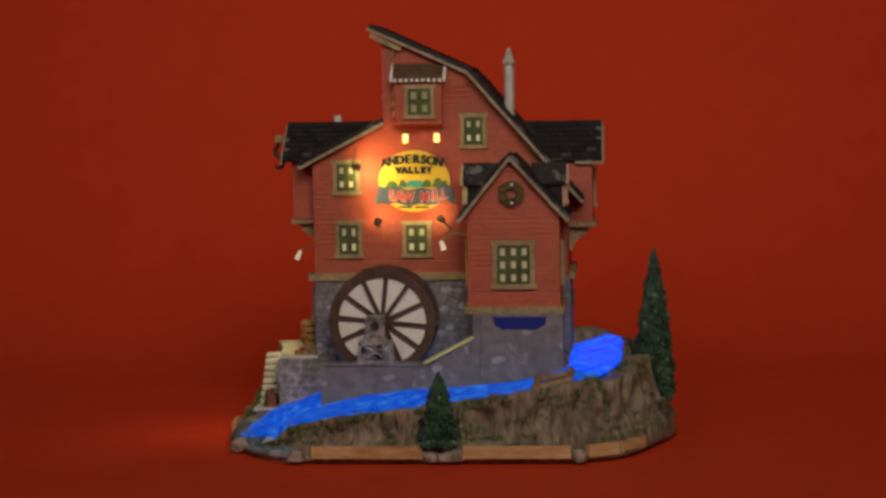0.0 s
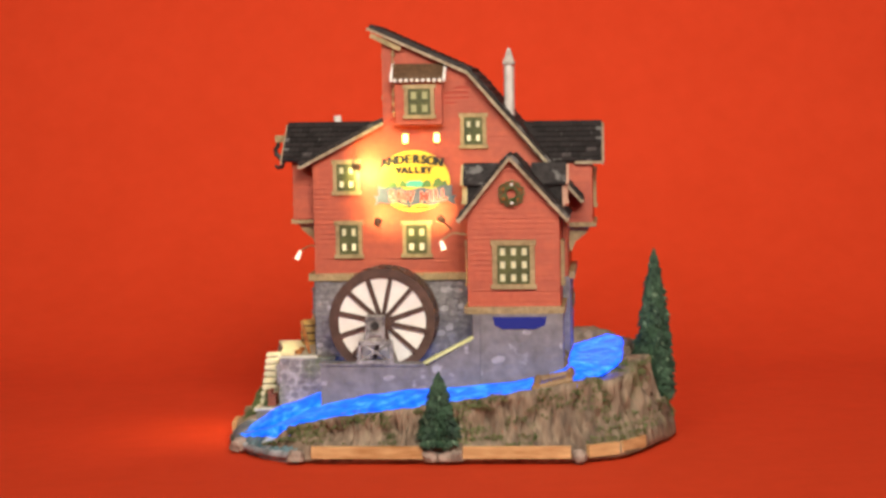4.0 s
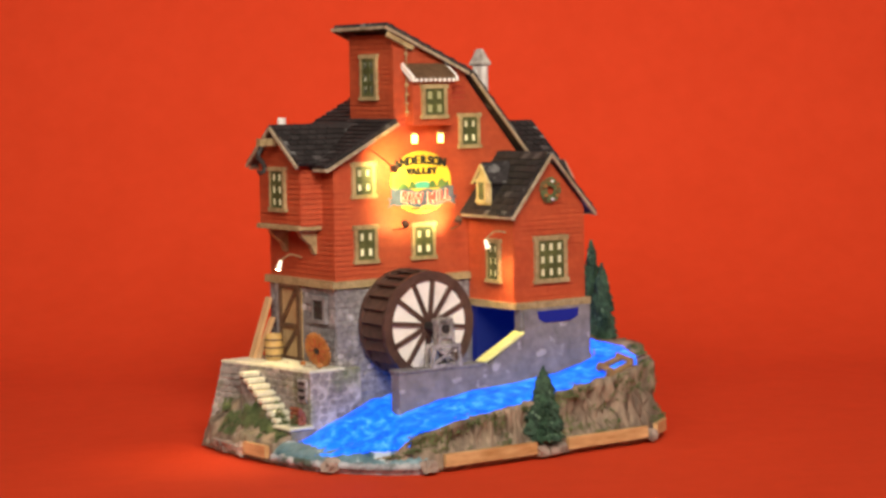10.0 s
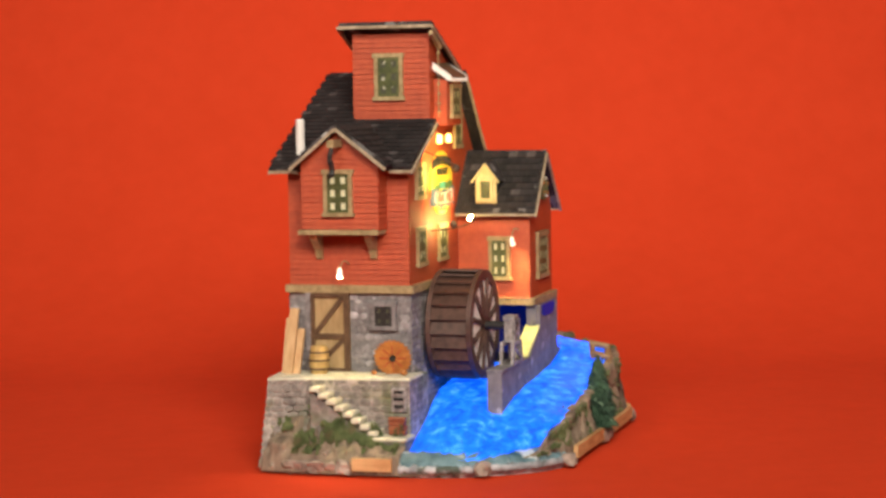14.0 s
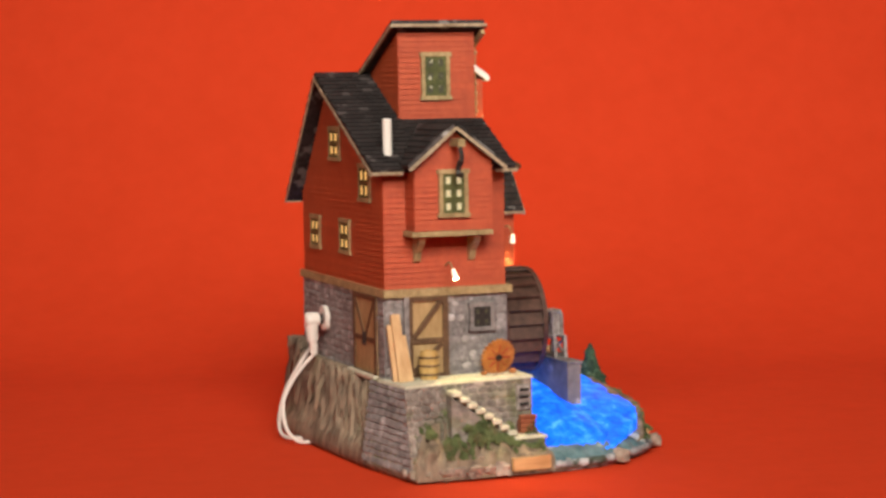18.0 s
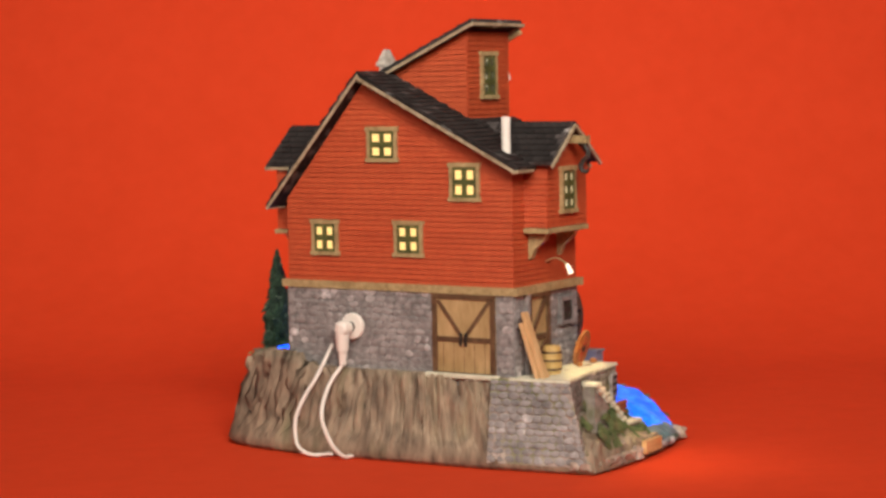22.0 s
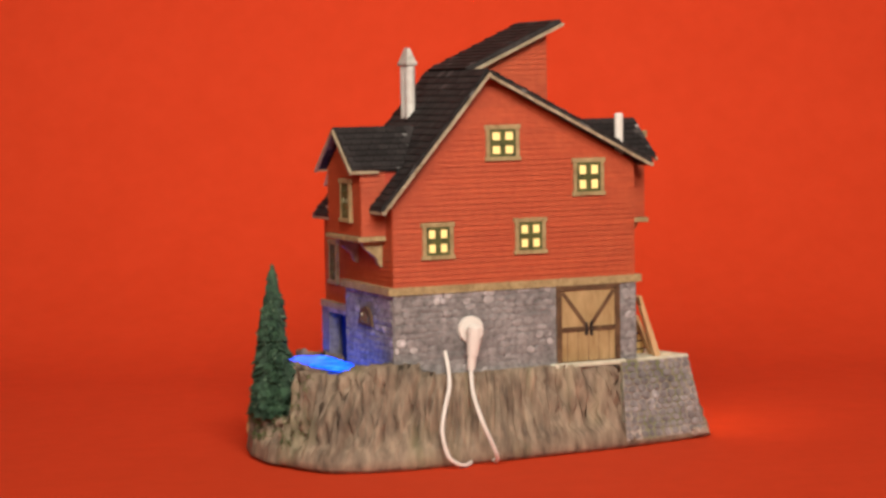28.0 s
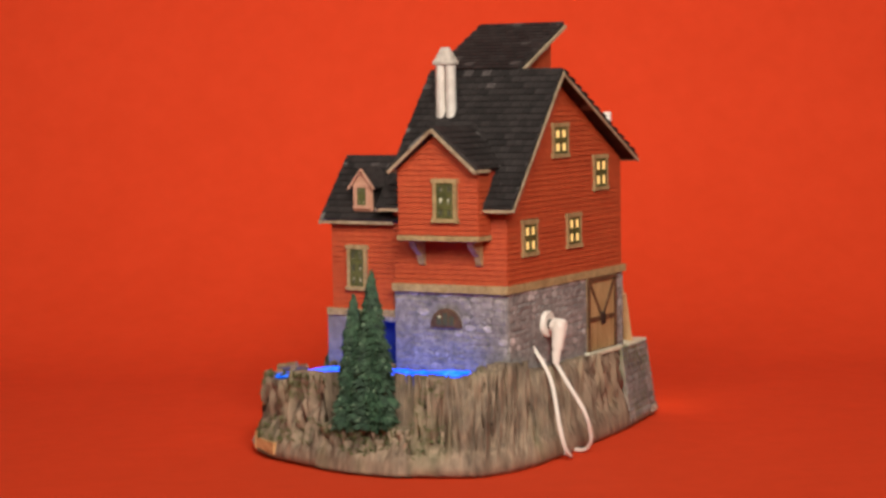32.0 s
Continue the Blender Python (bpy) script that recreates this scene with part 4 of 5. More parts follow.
barn_door(Face("x", -90.0, -1), 38.5, 64, 51.5, 100, storey, "tan plank door with brown diagonal braces", False)
barn_door(Face("y", 78.2, 1), -77.0, -33.5, 50.5, 99.5, storey, "double tan door with brown v-shaped braces", True)
part("door_sill", boxed(-80, -29, 78, 86.5, 49.5, 52.3, 0.8), STEP, mill, "pale door step")
part("storey_post", bar((-91, 64.5, 51), (-91, 64.5, 100), 3, 3, (0, 1, 0)), STONE, storey)

# ---- sign and its lamps ----
sign = part("sign_board", prism([(-24 + 22.8 * math.cos(a), 0.6, 162.8 + 19.6 * math.sin(a)) for a in np.linspace(0, math.tau, 44, endpoint=False)], (0, -1.4, 0)), SIGNYELLOW, mill, "oval yellow painted sign with black lettering")
BLUEGREY = mottled("banner_blue", (0.04, 0.055, 0.09), (0.09, 0.115, 0.17), 150, 0.5, 0.05)
LETTERRED = mottled("letter_red", (0.45, 0.05, 0.04), (0.56, 0.09, 0.07), 150, 0.5, 0.05)
HILLGREEN = mottled("hill_green", (0.03, 0.09, 0.03), (0.10, 0.16, 0.04), 250, 0.6, 0.05)
LAKE = mottled("lake_teal", (0.02, 0.22, 0.20), (0.08, 0.36, 0.30), 150, 0.5, 0.05)
band = [(u, 152.3 + 2.4 * ((u + 23.5) / 23.5) ** 2 + 0.7 * math.sin((u + 24) * 0.42)) for u in np.linspace(-47.2, 0.2, 21)]
part("banner", prism([(u, -0.7, z - 4.6) for u, z in band] + [(u, -0.7, z + 5.6) for u, z in band[::-1]], (0, -0.8, 0)), BLUEGREY, sign, "slate blue banner across the sign")
for s in (-1, 1):
    x = -23.5 + s * 21.5
    part("banner_tail", prism([(x, -0.4, 149.5), (x + s * 4.6, -0.4, 147.6), (x + s * 3.2, -0.4, 151), (x + s * 5.0, -0.4, 154), (x, -0.4, 153)], (0, -0.5, 0)), BLUEGREY, sign)
part("lake", prism([(-33, -0.7, 159), (-14, -0.7, 159), (-20, -0.7, 163.2), (-27, -0.7, 163.2)], (0, -0.4, 0)), LAKE, sign, "painted teal lake")
for x0, w, h in ((-38.5, 8.5, 4.5), (-31.5, 5.5, 5.4), (-16, 6.5, 5.2), (-9, 7.5, 6.0), (-4.5, 3.5, 4.5)):
    part("hill", prism([(x0 - w / 2, -0.7, 158.8), (x0 + w / 2, -0.7, 158.8), (x0 + w * 0.42, -0.7, 158.8 + h * 0.6), (x0 + w * 0.1, -0.7, 158.8 + h), (x0 - w * 0.25, -0.7, 158.8 + h * 0.8)], (0, -0.55, 0)), HILLGREEN, sign, "painted green hill")


def letter(ch, size, x, z, y, mat, tilt=0.0, bold=0.0003, wide=1.0):
    cu = bpy.data.curves.new("letter", "FONT")
    cu.body, cu.size, cu.align_x, cu.align_y, cu.extrude = ch, size * MM, "CENTER", "CENTER", 0.0003
    cu.offset = bold
    cu.materials.append(mat)
    ob = new("letter", cu)
    ob.parent = sign
    ob.matrix_basis = Matrix.Translation(Vector((x, y, z)) * MM) @ Matrix.Rotation(tilt, 4, "Y") @ Euler((radians(90), 0, 0)).to_matrix().to_4x4() @ Matrix.Diagonal((wide, 1, 1, 1))


for i, ch in enumerate("ANDERSON"):
    x = -42.6 + i * 4.95 + (0.3 if ch in "RS" else 0)
    k = (x + 25) / 19
    for dx, dy in ((-0.42, 0), (0, 0.05), (0.42, 0.1)):
        letter(ch, 7.6, x + dx, 176.6 - 2.6 * k * k, -1.0 - dy, INK, 0.16 * k, 0.00016, 0.94)
for i, ch in enumerate("VALLEY"):
    letter(ch, 5.0, -33.8 + i * 3.9, 169.6, -1.0, INK, 0.0, 0.0005, 1.05)
SAW_X = (-38.4, -33.8, -28.0, None, -17.4, -12.4, -9.0, -4.8)
for ch, x in zip("SAW MILL", SAW_X):
    if x is not None:
        z = 152.5 + 2.0 * ((x + 23) / 20) ** 2
        letter(ch, 9.2, x, z, -1.55, CREAM, 0.0, 0.0005, 0.85)
        letter(ch, 9.2, x, z, -2.0, LETTERRED, 0.0, 0.0003, 0.85)
part("small_print", boxed(-34, -25.5, -1.2, -0.7, 145.7, 146.8, 0.05), INK, sign)
part("small_print", boxed(-23.5, -14.5, -1.2, -0.7, 145.5, 146.6, 0.05), INK, sign)


def wall_lamp(root, head, target, r=1.9, glow=BULB, cup_mat=BROWN, deep=0.0, name="sign_lamp", label="small dark lamp arm lighting the sign"):
    """A wall lamp whose dark cup throws its light on the sign."""
    root, head, target = Vector(root), Vector(head), Vector(target)
    d = (target - head).normalized()
    tail = head - d * 3.4
    mid = root.lerp(tail, 0.55) + Vector((0, -2.5, 0) if abs(root.y) < 1 else (0, 0, 3.0))
    g = part(name, tube(smooth_path([root, mid, tail], 5), 0.5, 6), BROWN if cup_mat is BROWN else TAN, mill, label)
    cup = lathe([(0.5, -3.6), (r * 0.8, -2.8), (r * 1.2, 0.7 + deep), (r * 1.1, 0.7 + deep), (r * 0.7, -2.4)], 12)
    cup.transform(Matrix.Translation(head) @ d.to_track_quat("Z", "Y").to_matrix().to_4x4())
    part("cup", cup, cup_mat, g)
    part("bulb", tube([head - d * 1.2, head - d * 0.7, head + d * 0.2, head + d * 0.5], [r * 0.4, r * 0.85, r * 0.8, r * 0.3], 10), glow, g, "warm yellow glowing bulb")
    return g


wall_lamp((-61, 0, 184), (-58, -21.5, 173), (-37, 0, 171), 2.4, deep=0.4)
wall_lamp((-46, 0, 134), (-46, -15, 138.5), (-41, 0, 152), 2.1, LOW_BULB)
wall_lamp((-1, 0, 132), (-6.5, -15, 139.5), (-24, 1, 152), 2.3, LOW_BULB)
for x in (-29.0, -9.0):
    lantern = part("wall_lantern", boxed(x - 2.2, x + 2.2, -1.8, 0.4, 192.6, 194.2, 0.3), TAN, mill, "small yellow wall lantern over the sign")
    part("lantern_glass", boxed(x - 1.6, x + 1.6, -2.6, 0.2, 187.4, 192.6, 0.5), TOP_GLASS, lantern, "glowing yellow glass")
    part("lantern_foot", boxed(x - 1.9, x + 1.9, -2.4, 0.3, 186.6, 187.5, 0.3), TAN, lantern)
wall_lamp((-89, 38.7, 117), (-105.5, 39, 112.9), (-158, 22, 0), 1.45, DOOR_BULB, LIT_SHADE, 2.2, "entrance_lamp", "small white entrance lamp shining outwards")
wall_lamp((12, -43, 131), (-3, -43, 124), (9, -47, 86), 1.5, WING_BULB, LIT_SHADE, 1.5, "wing_lamp", "small white lamp on the wing wall")

# ---- wheel trestle ----
trestle = part("wheel_trestle", boxed(-49.8, -39.6, -56, -50, 66, 80.5, 0.5), GREYWOOD, mill, "grey timber trestle carrying the wheel axle")
part("bearing", tube([(-44.7, -57.8, 76.3), (-44.7, -33, 76.3)], 2.6, 14), IRON, trestle)
part("cap_block", boxed(-50.5, -38.9, -57.2, -49, 79.5, 82.5, 0.8), GREYWOOD, trestle)
for s in (-1, 1):
    part("upper_post", bar((-44.7 + s * 5.2, -56.8, 65), (-44.7 + s * 4.9, -56.8, 80), 2.0, 2.0, (0, 1, 0)), GREYWOOD, trestle)
part("mid_rail", bar((-49.8, -57.0, 71.0), (-39.6, -57.0, 71.0), 1.4, 1.8), GREYWOOD, trestle)
for y in (-57, -49.5):
    part("sill_beam", bar((-56.5, y, 53.9), (-32.9, y, 53.9), 2.0, 2.2), GREYWOOD, trestle)
    part("head_beam", bar((-54.8, y, 65.6), (-34.6, y, 65.6), 2.0, 2.2), GREYWOOD, trestle)
    for s in (-1, 1):
        part("leg", bar((-44.7 + s * 10.6, y, 53.5), (-44.7 + s * 9.2, y, 66), 1.9, 2.0, (0, 1, 0)), GREYWOOD, trestle)
        if y < -55:
            part("cross_brace", bar((-44.7 + s * 8.6, y - 0.3 * s, 55), (-44.7 - s * 7.4, y - 0.3 * s, 64.6), 1.3, 1.5, (0, 1, 0)), GREYWOOD, trestle)

# ---- things on the terrace ----
for i, (y0, y1, w, top) in enumerate([(74.5, 72.5, 5.5, 90.0), (70.0, 68.5, 4.5, 77.5), (77.5, 76, 4.0, 84.0)]):
    part("leaning_plank", bar((-107 + i * 1.5, y0 - 2, 51.8), (-93.5, y1, top), w, 2.0, (1, 0, 0)), PLANK, mill, "orange-tan sawn plank leaning on the stone wall")
barrel = part("barrel", lathe([(4.9, 0), (5.7, 3), (6.1, 8), (5.7, 13), (4.9, 16.5), (4.3, 16.5), (4.2, 15.6)], 16, (-101.5, 54.5, 52)), mottled("barrel_oak", (0.42, 0.26, 0.08), (0.60, 0.40, 0.15), 250, 0.55, 0.2), mill, "small tan wooden barrel with hoops")
for z, r in ((3, 5.9), (8.2, 6.3), (13, 5.9)):
    part("hoop", lathe([(r, -0.6), (r + 0.2, 0), (r, 0.6)], 16, (-101.5, 54.5, 52 + z)), BROWN, barrel)
pts = []
for i in range(48):
    a = math.tau * i / 48
    r = 11.6 if i % 2 else 10.2
    pts.append((0, r * math.cos(a), r * math.sin(a)))
tilt = Matrix.Translation((-96.5, 9.5, 62)) @ Euler((0, radians(-14), radians(8))).to_matrix().to_4x4()
blade = part("saw_blade", prism([tilt @ Vector(p) for p in pts], tilt.to_3x3() @ Vector((-1.6, 0, 0))), RUST, mill, "rusty circular saw blade leaning on the wall")
for k in range(8):
    a = math.tau * k / 8
    part("slot", bar(tilt @ Vector((-1.9, 2.5 * math.cos(a), 2.5 * math.sin(a))), tilt @ Vector((-1.9, 8 * math.cos(a), 8 * math.sin(a))), 0.5, 0.5, tilt.to_3x3() @ Vector((1, 0, 0))), RED_CORE, blade)
part("hub", tube([tilt @ Vector((-2.6, 0, 0)), tilt @ Vector((0, 0, 0))], 2.0, 10), IRON, blade)
for i, (x, y, r) in enumerate([(-101.5, 20, 1.9), (-101, 1.5, 2.3)]):
    part("pumpkin", lathe([(0.4, 0.1), (r * 0.9, r * 0.35), (r, r * 0.8), (r * 0.75, r * 1.35), (0.4, r * 1.5)], 10, (x, y, 51.8)), RUST, mill, "small rust-orange pumpkin")
PLATE = Matrix.Translation((-113.2, 0.5, 39.2)) @ Matrix.Rotation(radians(5.0), 4, "Z")
vent = part("wall_plate", boxed(-1.9, 1.2, -4.5, 4.5, -7.2, 7.2, 0.3, PLATE), GREYWOOD, mill, "grey plate with three dark bars on the terrace wall")
for z in (34.5, 38.8, 43):
    part("bar", boxed(-2.4, -1.6, -3, 3, z - 39.2, z - 37.4, 0.1, PLATE), INK, vent)
for i in range(7):
    part("firewood", tube([(-119.5 + (i % 2) * 2.6, -5.5 + (i % 3) * 0.6, 20.6 + (i // 2) * 2.6), (-119.5 + (i % 2) * 2.6, 5.0, 20.6 + (i // 2) * 2.6)], 1.5, 7), mottled("red_brown_log", (0.20, 0.05, 0.025), (0.34, 0.11, 0.05), 250, 0.6, 0.3) if i == 0 else bpy.data.materials["red_brown_log"], mill, "reddish brown firewood by the stairs")

# log crib at the river's edge
CRIBWOOD = mottled("crib_wood", (0.20, 0.11, 0.05), (0.36, 0.22, 0.11), 250, 0.6, 0.3)
frame_log = part("log_crib", tube([(53, -95.5, 41.8), (77, -89, 46.8)], 2.3, 8), CRIBWOOD, mill, "small brown log frame over the stream")
for a, b in (((54, -84, 45.5), (78, -77.5, 49.5)), ((55.5, -97, 44.2), (56.5, -82, 47)), ((75.5, -91, 48.8), (76, -76, 51))):
    part("log", tube([a, b], 2.1, 8), CRIBWOOD, frame_log)

# ---- plug and cable ----
plug = new("power_plug")
tagged(plug, "ivory angled power plug with thin cable in the stone wall", "plug")
part("socket_ring", tube([(24.5, 77.5, 77), (24.5, 79.3, 77), (24.5, 80.3, 77)], [8.2, 8.2, 7.6], 28), WHITEPLASTIC, plug, "round ivory socket ring", settle=False)
for z in (59.5, 57.3, 55.1):
    part("strain_rib", tube([(27.4, 85.6, z + 0.5), (27.45, 85.55, z - 0.5)], [2.9 - (59.5 - z) * 0.1] * 2, 12), WHITEPLASTIC, plug, settle=False)
part("jack", tube([(24.8, 79, 77), (25.2, 84, 76.6)], 3.2, 14), IRON, plug, settle=False)
part("plug_head", tube([(25.2, 82, 76.6), (25.3, 83, 76.5), (25.8, 89.5, 76.2), (25.9, 91, 76.2)], [3.4, 4.3, 4.6, 3.6], 14), WHITEPLASTIC, plug, settle=False)
part("plug_body", tube([(25.8, 87.4, 80.6), (25.9, 87.4, 79.2), (26.4, 87, 71), (27, 86.2, 62.5), (27.1, 86.1, 62), (27.8, 85.3, 53.5)], [2.8, 4.5, 4.2, 3.5, 2.8, 2.1], 14), WHITEPLASTIC, plug, settle=False)
part("cable", tube(smooth_path([(27.8, 85.3, 54), (31.5, 96, 41), (30, 105.5, 25), (23.5, 106.5, 10), (19.5, 103, 2.6), (18, 98, -0.4), (17, 91, -0.4)]), 1.25, 8), WHITEPLASTIC, plug, settle=False)
part("cable", tube(smooth_path([(41, 76.5, 65), (42, 83.5, 56), (44.5, 90.5, 45), (50, 96, 33), (53.6, 100, 20), (51.5, 102.5, 7), (46.5, 103, 1.8), (40.5, 101, -0.4), (35, 97, -0.4), (31, 91, -0.4)]), 1.25, 8), WHITEPLASTIC, plug, settle=False)

# ---- foot rocks, moss, apron ----
TEAL = mottled("teal_glaze", (0.035, 0.095, 0.12), (0.20, 0.31, 0.345), 120, 0.4, 0.5, fleck=(0.52, 0.58, 0.60), fleck_at=0.56, fleck_scale=80)
FOAM = mottled("foam_white", (0.20, 0.21, 0.22), (0.62, 0.63, 0.65), 160, 0.5, 0.6, fleck=(0.07, 0.09, 0.07), fleck_at=0.60, fleck_scale=70, stretch=(1, 1, 0.45))
rim = [(-142.5, -8), (-140.5, -25), (-137, -44), (-129, -60), (-119, -77), (-106, -92), (-90, -102)]
rim = [tuple(p) for p in smooth_path([(x, y, 0) for x, y in rim], 10)]


def apron_band(name, prof, mat, label, seed):
    bm = bmesh.new()
    rows = []
    for i, (x, y, _) in enumerate(rim):
        n = noise.noise(Vector((i * 0.35, seed, 0)))
        rows.append([bm.verts.new((x * k * (1 + 0.012 * n * (j > 0)), y * k * (1 + 0.012 * n * (j > 0)), z + (1.6 * noise.noise(Vector((i * 0.55, j, seed))) if j > 0 else 0))) for j, (k, z) in enumerate(prof)])
    for a, b in zip(rows, rows[1:]):
        for k in range(len(prof) - 1):
            bm.faces.new((a[k], b[k], b[k + 1], a[k + 1]))
    return part(name, bm, mat, mill, label, smooth=True)


apron_band("waterfall_apron", ((0.995, 1.0), (0.99, 5.6), (0.968, 8.6), (0.94, 10.6), (0.905, 11.4), (0.87, 9.5), (0.83, 4)), TEAL, "dark teal glazed pool at the foot of the falls", 2)
apron_band("foam_rim", ((0.972, -2.2), (0.978, 0.4), (1.006, 1.6), (1.002, 4.6), (0.985, 5.4), (0.97, 2.5)), FOAM, "white painted foam at the rim of the pool", 7)


def rock(x, y, z, r, mat, name, label="", seed=0, flat=0.8):
    """A blocky, chipped rock."""
    bm = bmesh.new()
    bmesh.ops.create_icosphere(bm, subdivisions=2, radius=1)
    for v in bm.verts:
        box_n = max(abs(v.co.x), abs(v.co.y), abs(v.co.z))
        k = (1 + 0.55 * (0.8 / box_n - 1)) * (1 + 0.42 * noise.noise(v.co * 1.4 + Vector((seed * 3.1, 0, 0))) + 0.24 * noise.noise(v.co * 4 + Vector((0, seed, 0))))
        v.co = Vector((x + v.co.x * r * k, y + v.co.y * r * k, z + v.co.z * r * k * flat))
    return part(name, bm, mat, mill, label)


for i, (x, y, r) in enumerate([(-7, -104.5, 5.5), (1, -104.5, 5.2), (8, -104.5, 5.0), (-89, -103, 5.8), (80.5, -103.5, 5.5), (-130, -59, 6.2), (-140.5, 26, 6), (-140.5, 34, 5.2), (-140, 42, 6.5), (-139.5, 51, 6), (-138, 60, 6.8), (-137, 69, 6.0), (-136, 76, 5.0), (-136.5, 80, 4.0), (-130, 84, 3.5),
                               (-137, 38, 4.5), (-136, 55, 4.8), (-135, 66, 4.6), (-134, 75, 4.5)]):
    rock(x, y, 3 + (6 if i > 14 else 0), r, FOOT_ROCK, "foot_rock", "pinkish brown moulded rock at the base", i)


def tuft(bm, p, rnd, size):
    d = Vector((rnd.uniform(-1, 1), rnd.uniform(-1, 1), rnd.uniform(0.2, 1.0))).normalized() * rnd.uniform(0.7, 1.5) * size
    s = d.orthogonal().normalized() * rnd.uniform(0.4, 0.9) * size
    v = [bm.verts.new(p + q) for q in (s, -s, d, d.cross(s) * 0.5)]
    for q in ((0, 1, 2), (0, 2, 3), (1, 3, 2), (0, 3, 1)):
        bm.faces.new([v[j] for j in q])


# moss on the garden slope beside the stairs
rnd = random.Random(77)
bm = bmesh.new()
for k in range(22000):
    x, y = rnd.uniform(-141, -118), rnd.uniform(-4, 78)
    if noise.noise(Vector((x * 0.09, y * 0.075, 2))) + 0.5 * noise.noise(Vector((x * 0.3, y * 0.3, 5))) < -0.08 + 0.35 * max(0, (-134 - x) / 8) + 0.5 * max(0, (y - 55) / 25):
        continue
    z = ground(x, y) + 1.2 * noise.noise(Vector((x * 0.12, y * 0.12, 4)))
    rise = max(0.0, noise.noise(Vector((x * 0.16, y * 0.11, 9)))) * 16 * max(0.0, min(1.0, (x + 138) / 8))
    tuft(bm, Vector((x, y, z + rise * rnd.random())), rnd, 1.0)
tagged(part("garden_moss", bm, FOLIAGE, mill), "olive green moss over the garden slope", kind="stuff")

# moss clinging to the front of the cliff
rnd = random.Random(31)
bm = bmesh.new()
for poly in base.data.polygons:
    c = poly.center * 1000.0
    if c.y > -58 and c.x < 104 or c.y > 60 or c.z < 8.5 or abs(poly.normal.z) > 0.75:
        continue
    n = noise.noise(Vector((c.x * 0.045, c.z * 0.07, 6 + c.y * 0.03))) + 0.6 * noise.noise(Vector((c.x * 0.16, c.z * 0.16, 2 + c.y * 0.1)))
    if n + 0.25 * max(0.0, 1 - (c.z - 8.5) / 6) > (0.05 if c.y < -58 else 0.12):
        for k in range(4):
            tuft(bm, c + poly.normal * 0.5 + Vector((rnd.uniform(-1.2, 1.2), rnd.uniform(-1, 1), rnd.uniform(-2, 2))), rnd, 1.1)
tagged(part("cliff_moss", bm, FOLIAGE, mill, settle=False), "olive and brown moss clinging to the cliff", kind="stuff")

# moss tufts on the cliff's rim
for i, (x, y, z, r) in enumerate([(104, -66, 50.5, 5), (108, -52, 53, 4.5), (90, -86, 47.5, 4.5), (-64, -97, 21, 6), (22, -98, 34, 5), (-105, -90, 9.5, 6), (-95, -96, 13, 6)]):
    rnd = random.Random(100 + i)
    bm = bmesh.new()
    for k in range(240):
        a, b = rnd.uniform(0, math.tau), math.sqrt(rnd.uniform(0, 1))
        if noise.noise(Vector((a, b * 3, i * 5.0))) < -0.12:
            continue
        tuft(bm, Vector((x + r * b * math.cos(a), y + r * b * math.sin(a) * 0.5, z - 2.2 + r * 0.4 * (1 - b * b))), rnd, 0.9)
    part("moss_patch", bm, FOLIAGE, mill, "olive green moss patch on the rock")

# ---- shingles ----


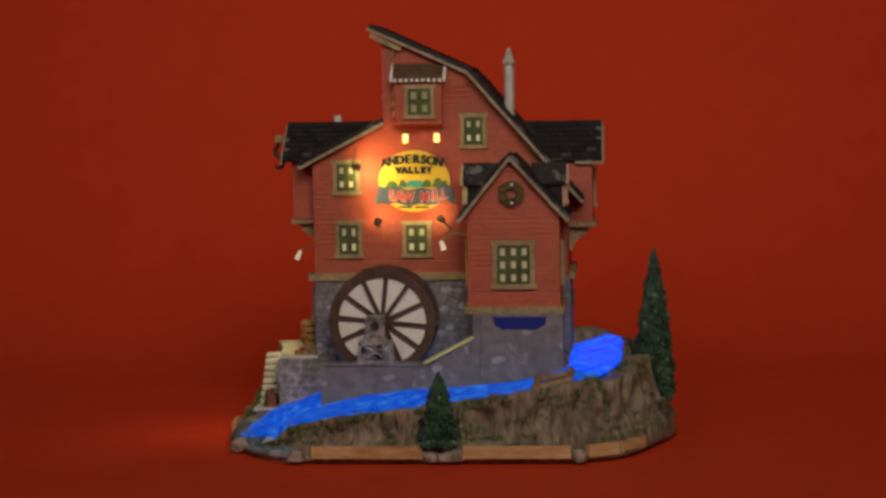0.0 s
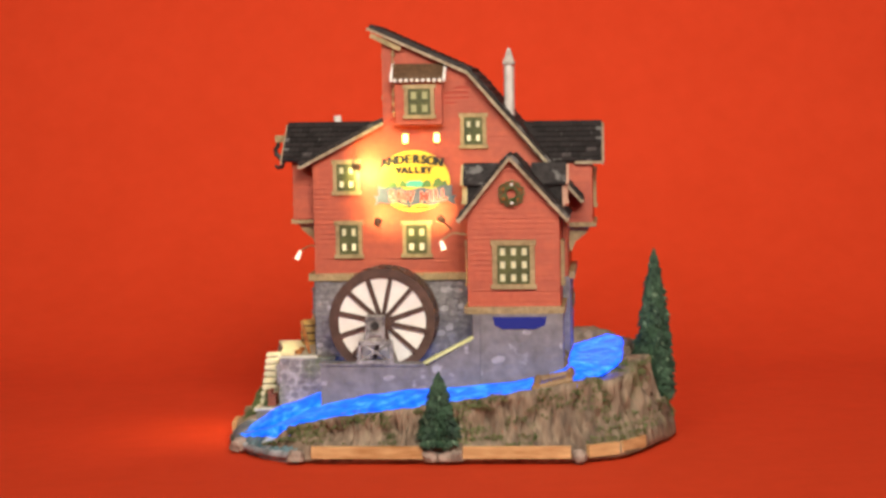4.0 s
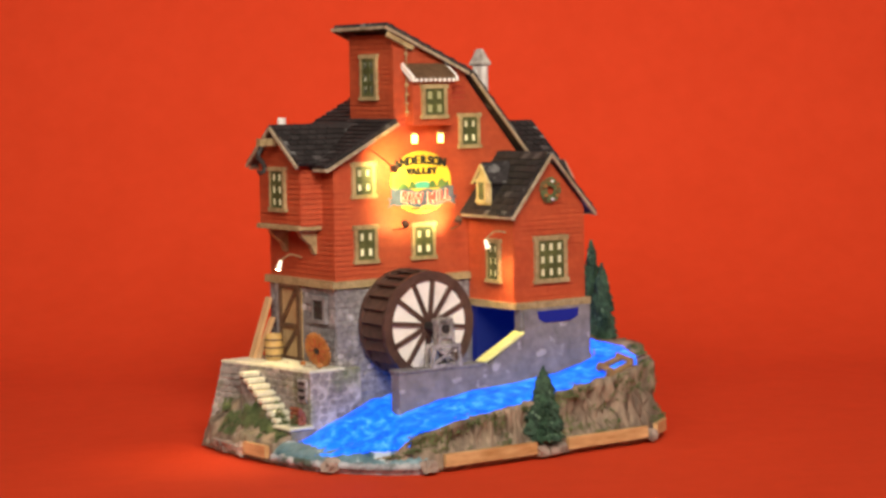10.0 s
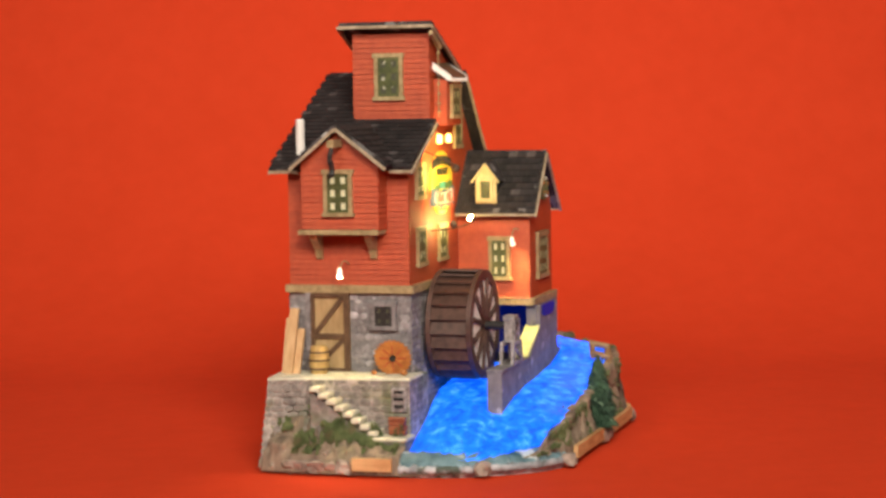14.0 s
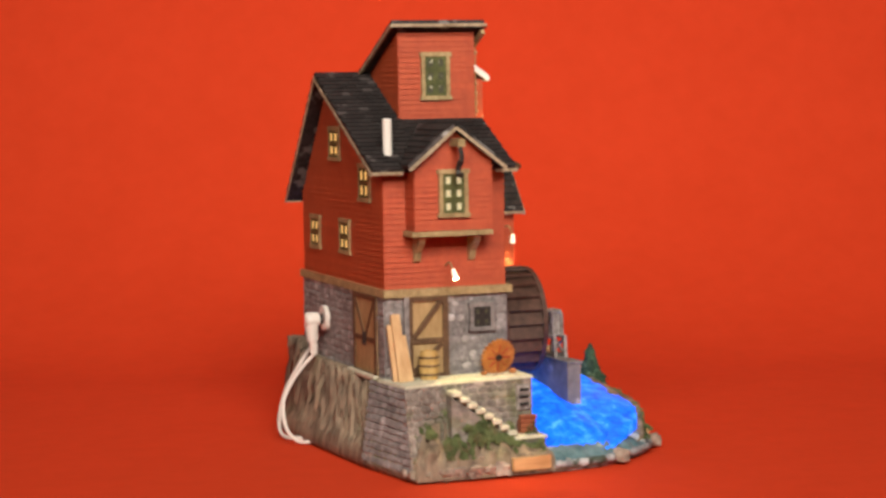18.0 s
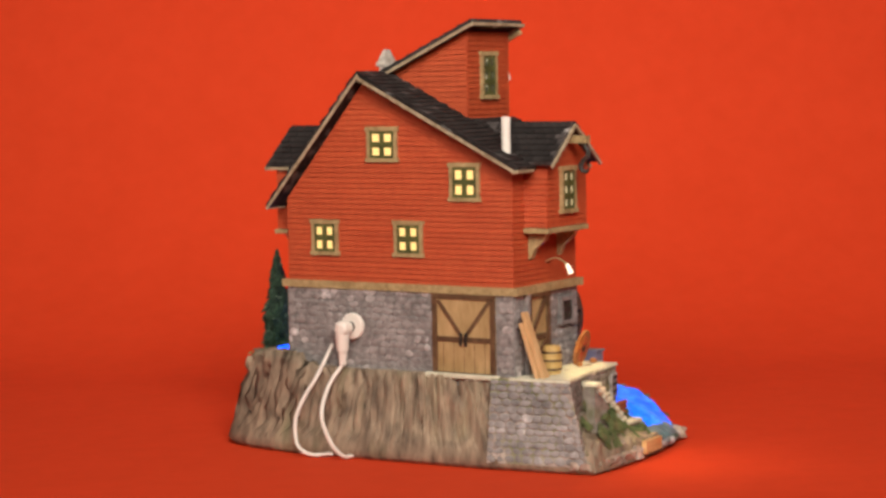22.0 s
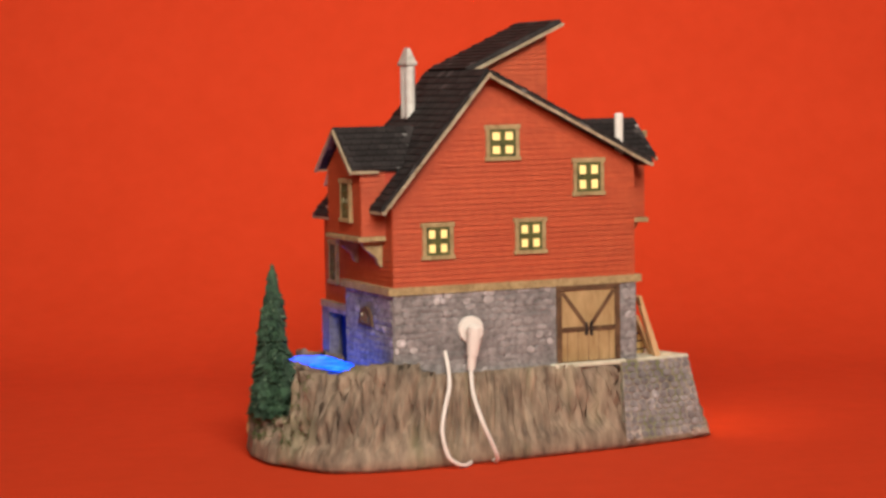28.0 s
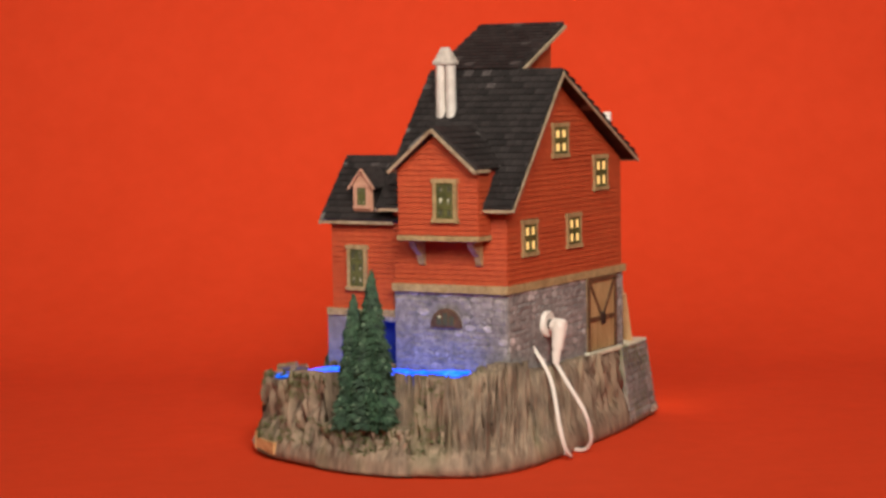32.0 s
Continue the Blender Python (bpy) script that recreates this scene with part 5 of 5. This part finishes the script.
def shingles(slab, a, b, s0, s1, thick, along="y", row=5.0, width=6.4, keep=None, seed=0):
    rnd = random.Random(seed)
    d = Vector((b[0] - a[0], b[1] - a[1]))
    length = d.length
    d.normalize()
    n = Vector((-d.y, d.x))
    if n.y < 0:
        n = -n
    f = (lambda u, z, s: Vector((u, s, z))) if along == "y" else (lambda u, z, s: Vector((s, u, z)))
    down, up = f(d.x, d.y, 0), f(n.x, n.y, 0)
    side = down.cross(up)
    bm = bmesh.new()
    w, h = width * 0.47, row * 1.25
    lo = [bm.verts.new(p) for p in ((-w, 0, 0), (w, 0, 0), (w, h, 0.0), (-w, h, 0.0))]
    hi = [bm.verts.new(p) for p in ((-w, 0, 0.25), (w, 0, 0.25), (w * 0.97, h, 1.0), (-w * 0.97, h, 1.0))]
    bm.faces.new(lo[::-1]), bm.faces.new(hi)
    for k in range(4):
        bm.faces.new((lo[k], lo[(k + 1) % 4], hi[(k + 1) % 4], hi[k]))
    bm.transform(Matrix.Scale(MM, 4))
    me = bpy.data.meshes.new("shingle")
    bm.to_mesh(me)
    bm.free()
    me.materials.append(SHINGLE)
    rot = Matrix((side, down, up)).transposed().to_4x4()
    if rot.determinant() < 0:
        rot = Matrix((-side, down, up)).transposed().to_4x4()
    for i in range(int(length / row)):
        s = s0 + (width / 2 if i % 2 else 0) + width * 0.5
        while s < s1 - width * 0.3:
            p = f(a[0] + d.x * i * row + n.x * thick, a[1] + d.y * i * row + n.y * thick, min(s, s1 - width * 0.5))
            if keep is None or keep(p):
                put("shingle", me, Matrix.Translation(p * MM) @ rot @ Matrix.Rotation(rnd.uniform(-0.03, 0.03), 4, "Z"), slab)
            s += width


shingles(main_r, (11.5, 231), (82, 149), -7, 94, 2.3, seed=1, keep=lambda p: not (p.y < -1 and p.x > 52))
shingles(main_l, (13, 229.5), (-97, 173), 49, 94.5, 2.3, seed=2)
shingles(main_l2, (-43, 200.8), (-97, 173), -4, 49.5, 2.3, seed=3)
shingles(tower_r, (-51, 260.3), (13, 231.0), -4, 56, 2.3, seed=4)
shingles(wing_l, (39.5, 179), (8, 140.5), -56, 0, 2.1, seed=5)
shingles(wing_r, (39.5, 179), (74, 140.5), -56, 0, 2.1, seed=6)
shingles(hg_a, (38.5, 199), (8, 175.5), -110, -60, 2.0, "x", seed=7)
shingles(hg_b, (38.5, 199), (67, 175.5), -110, -60, 2.0, "x", seed=8)
shingles(dg_a, (39.5, 197.5), (10, 173), 50, 95, 2.0, "x", seed=9)
shingles(dg_b, (39.5, 197.5), (68, 173), 50, 95, 2.0, "x", seed=10)

# ---- stones, laid last ----
for face, u0, u1, z0, z1, parent, seed, holes in STONE_JOBS:
    lay_stones(face, u0, u1, z0, z1, parent, seed, holes=holes, relief=0.4 if parent in (retaining, pier) or face.at == -6 else 1.0)
for p00, p10, p11, p01, parent, seed, v_from in QUAD_JOBS:
    lay_quad(p00, p10, p11, p01, parent, seed, v_from=v_from)


def motions():
    walk(mill, [(t, pose(0, 0, 0.0007, 0, 0, a)) for t, a in TURN])
    walk(plug, [(t, pose(0, 0, 0.0007, 0, 0, a)) for t, a in TURN])
    walk(wheel, [(t, pose(WC[0] * MM, WC[1] * MM, WC[2] * MM, 0, WHEEL_RATE * (t - 1.0), 0)) for t in [0, 2, 4, 6, 8, 10, 12, 14, 16, 18, 20, 22, 24, 26, 28, 30, 32]])


motions()
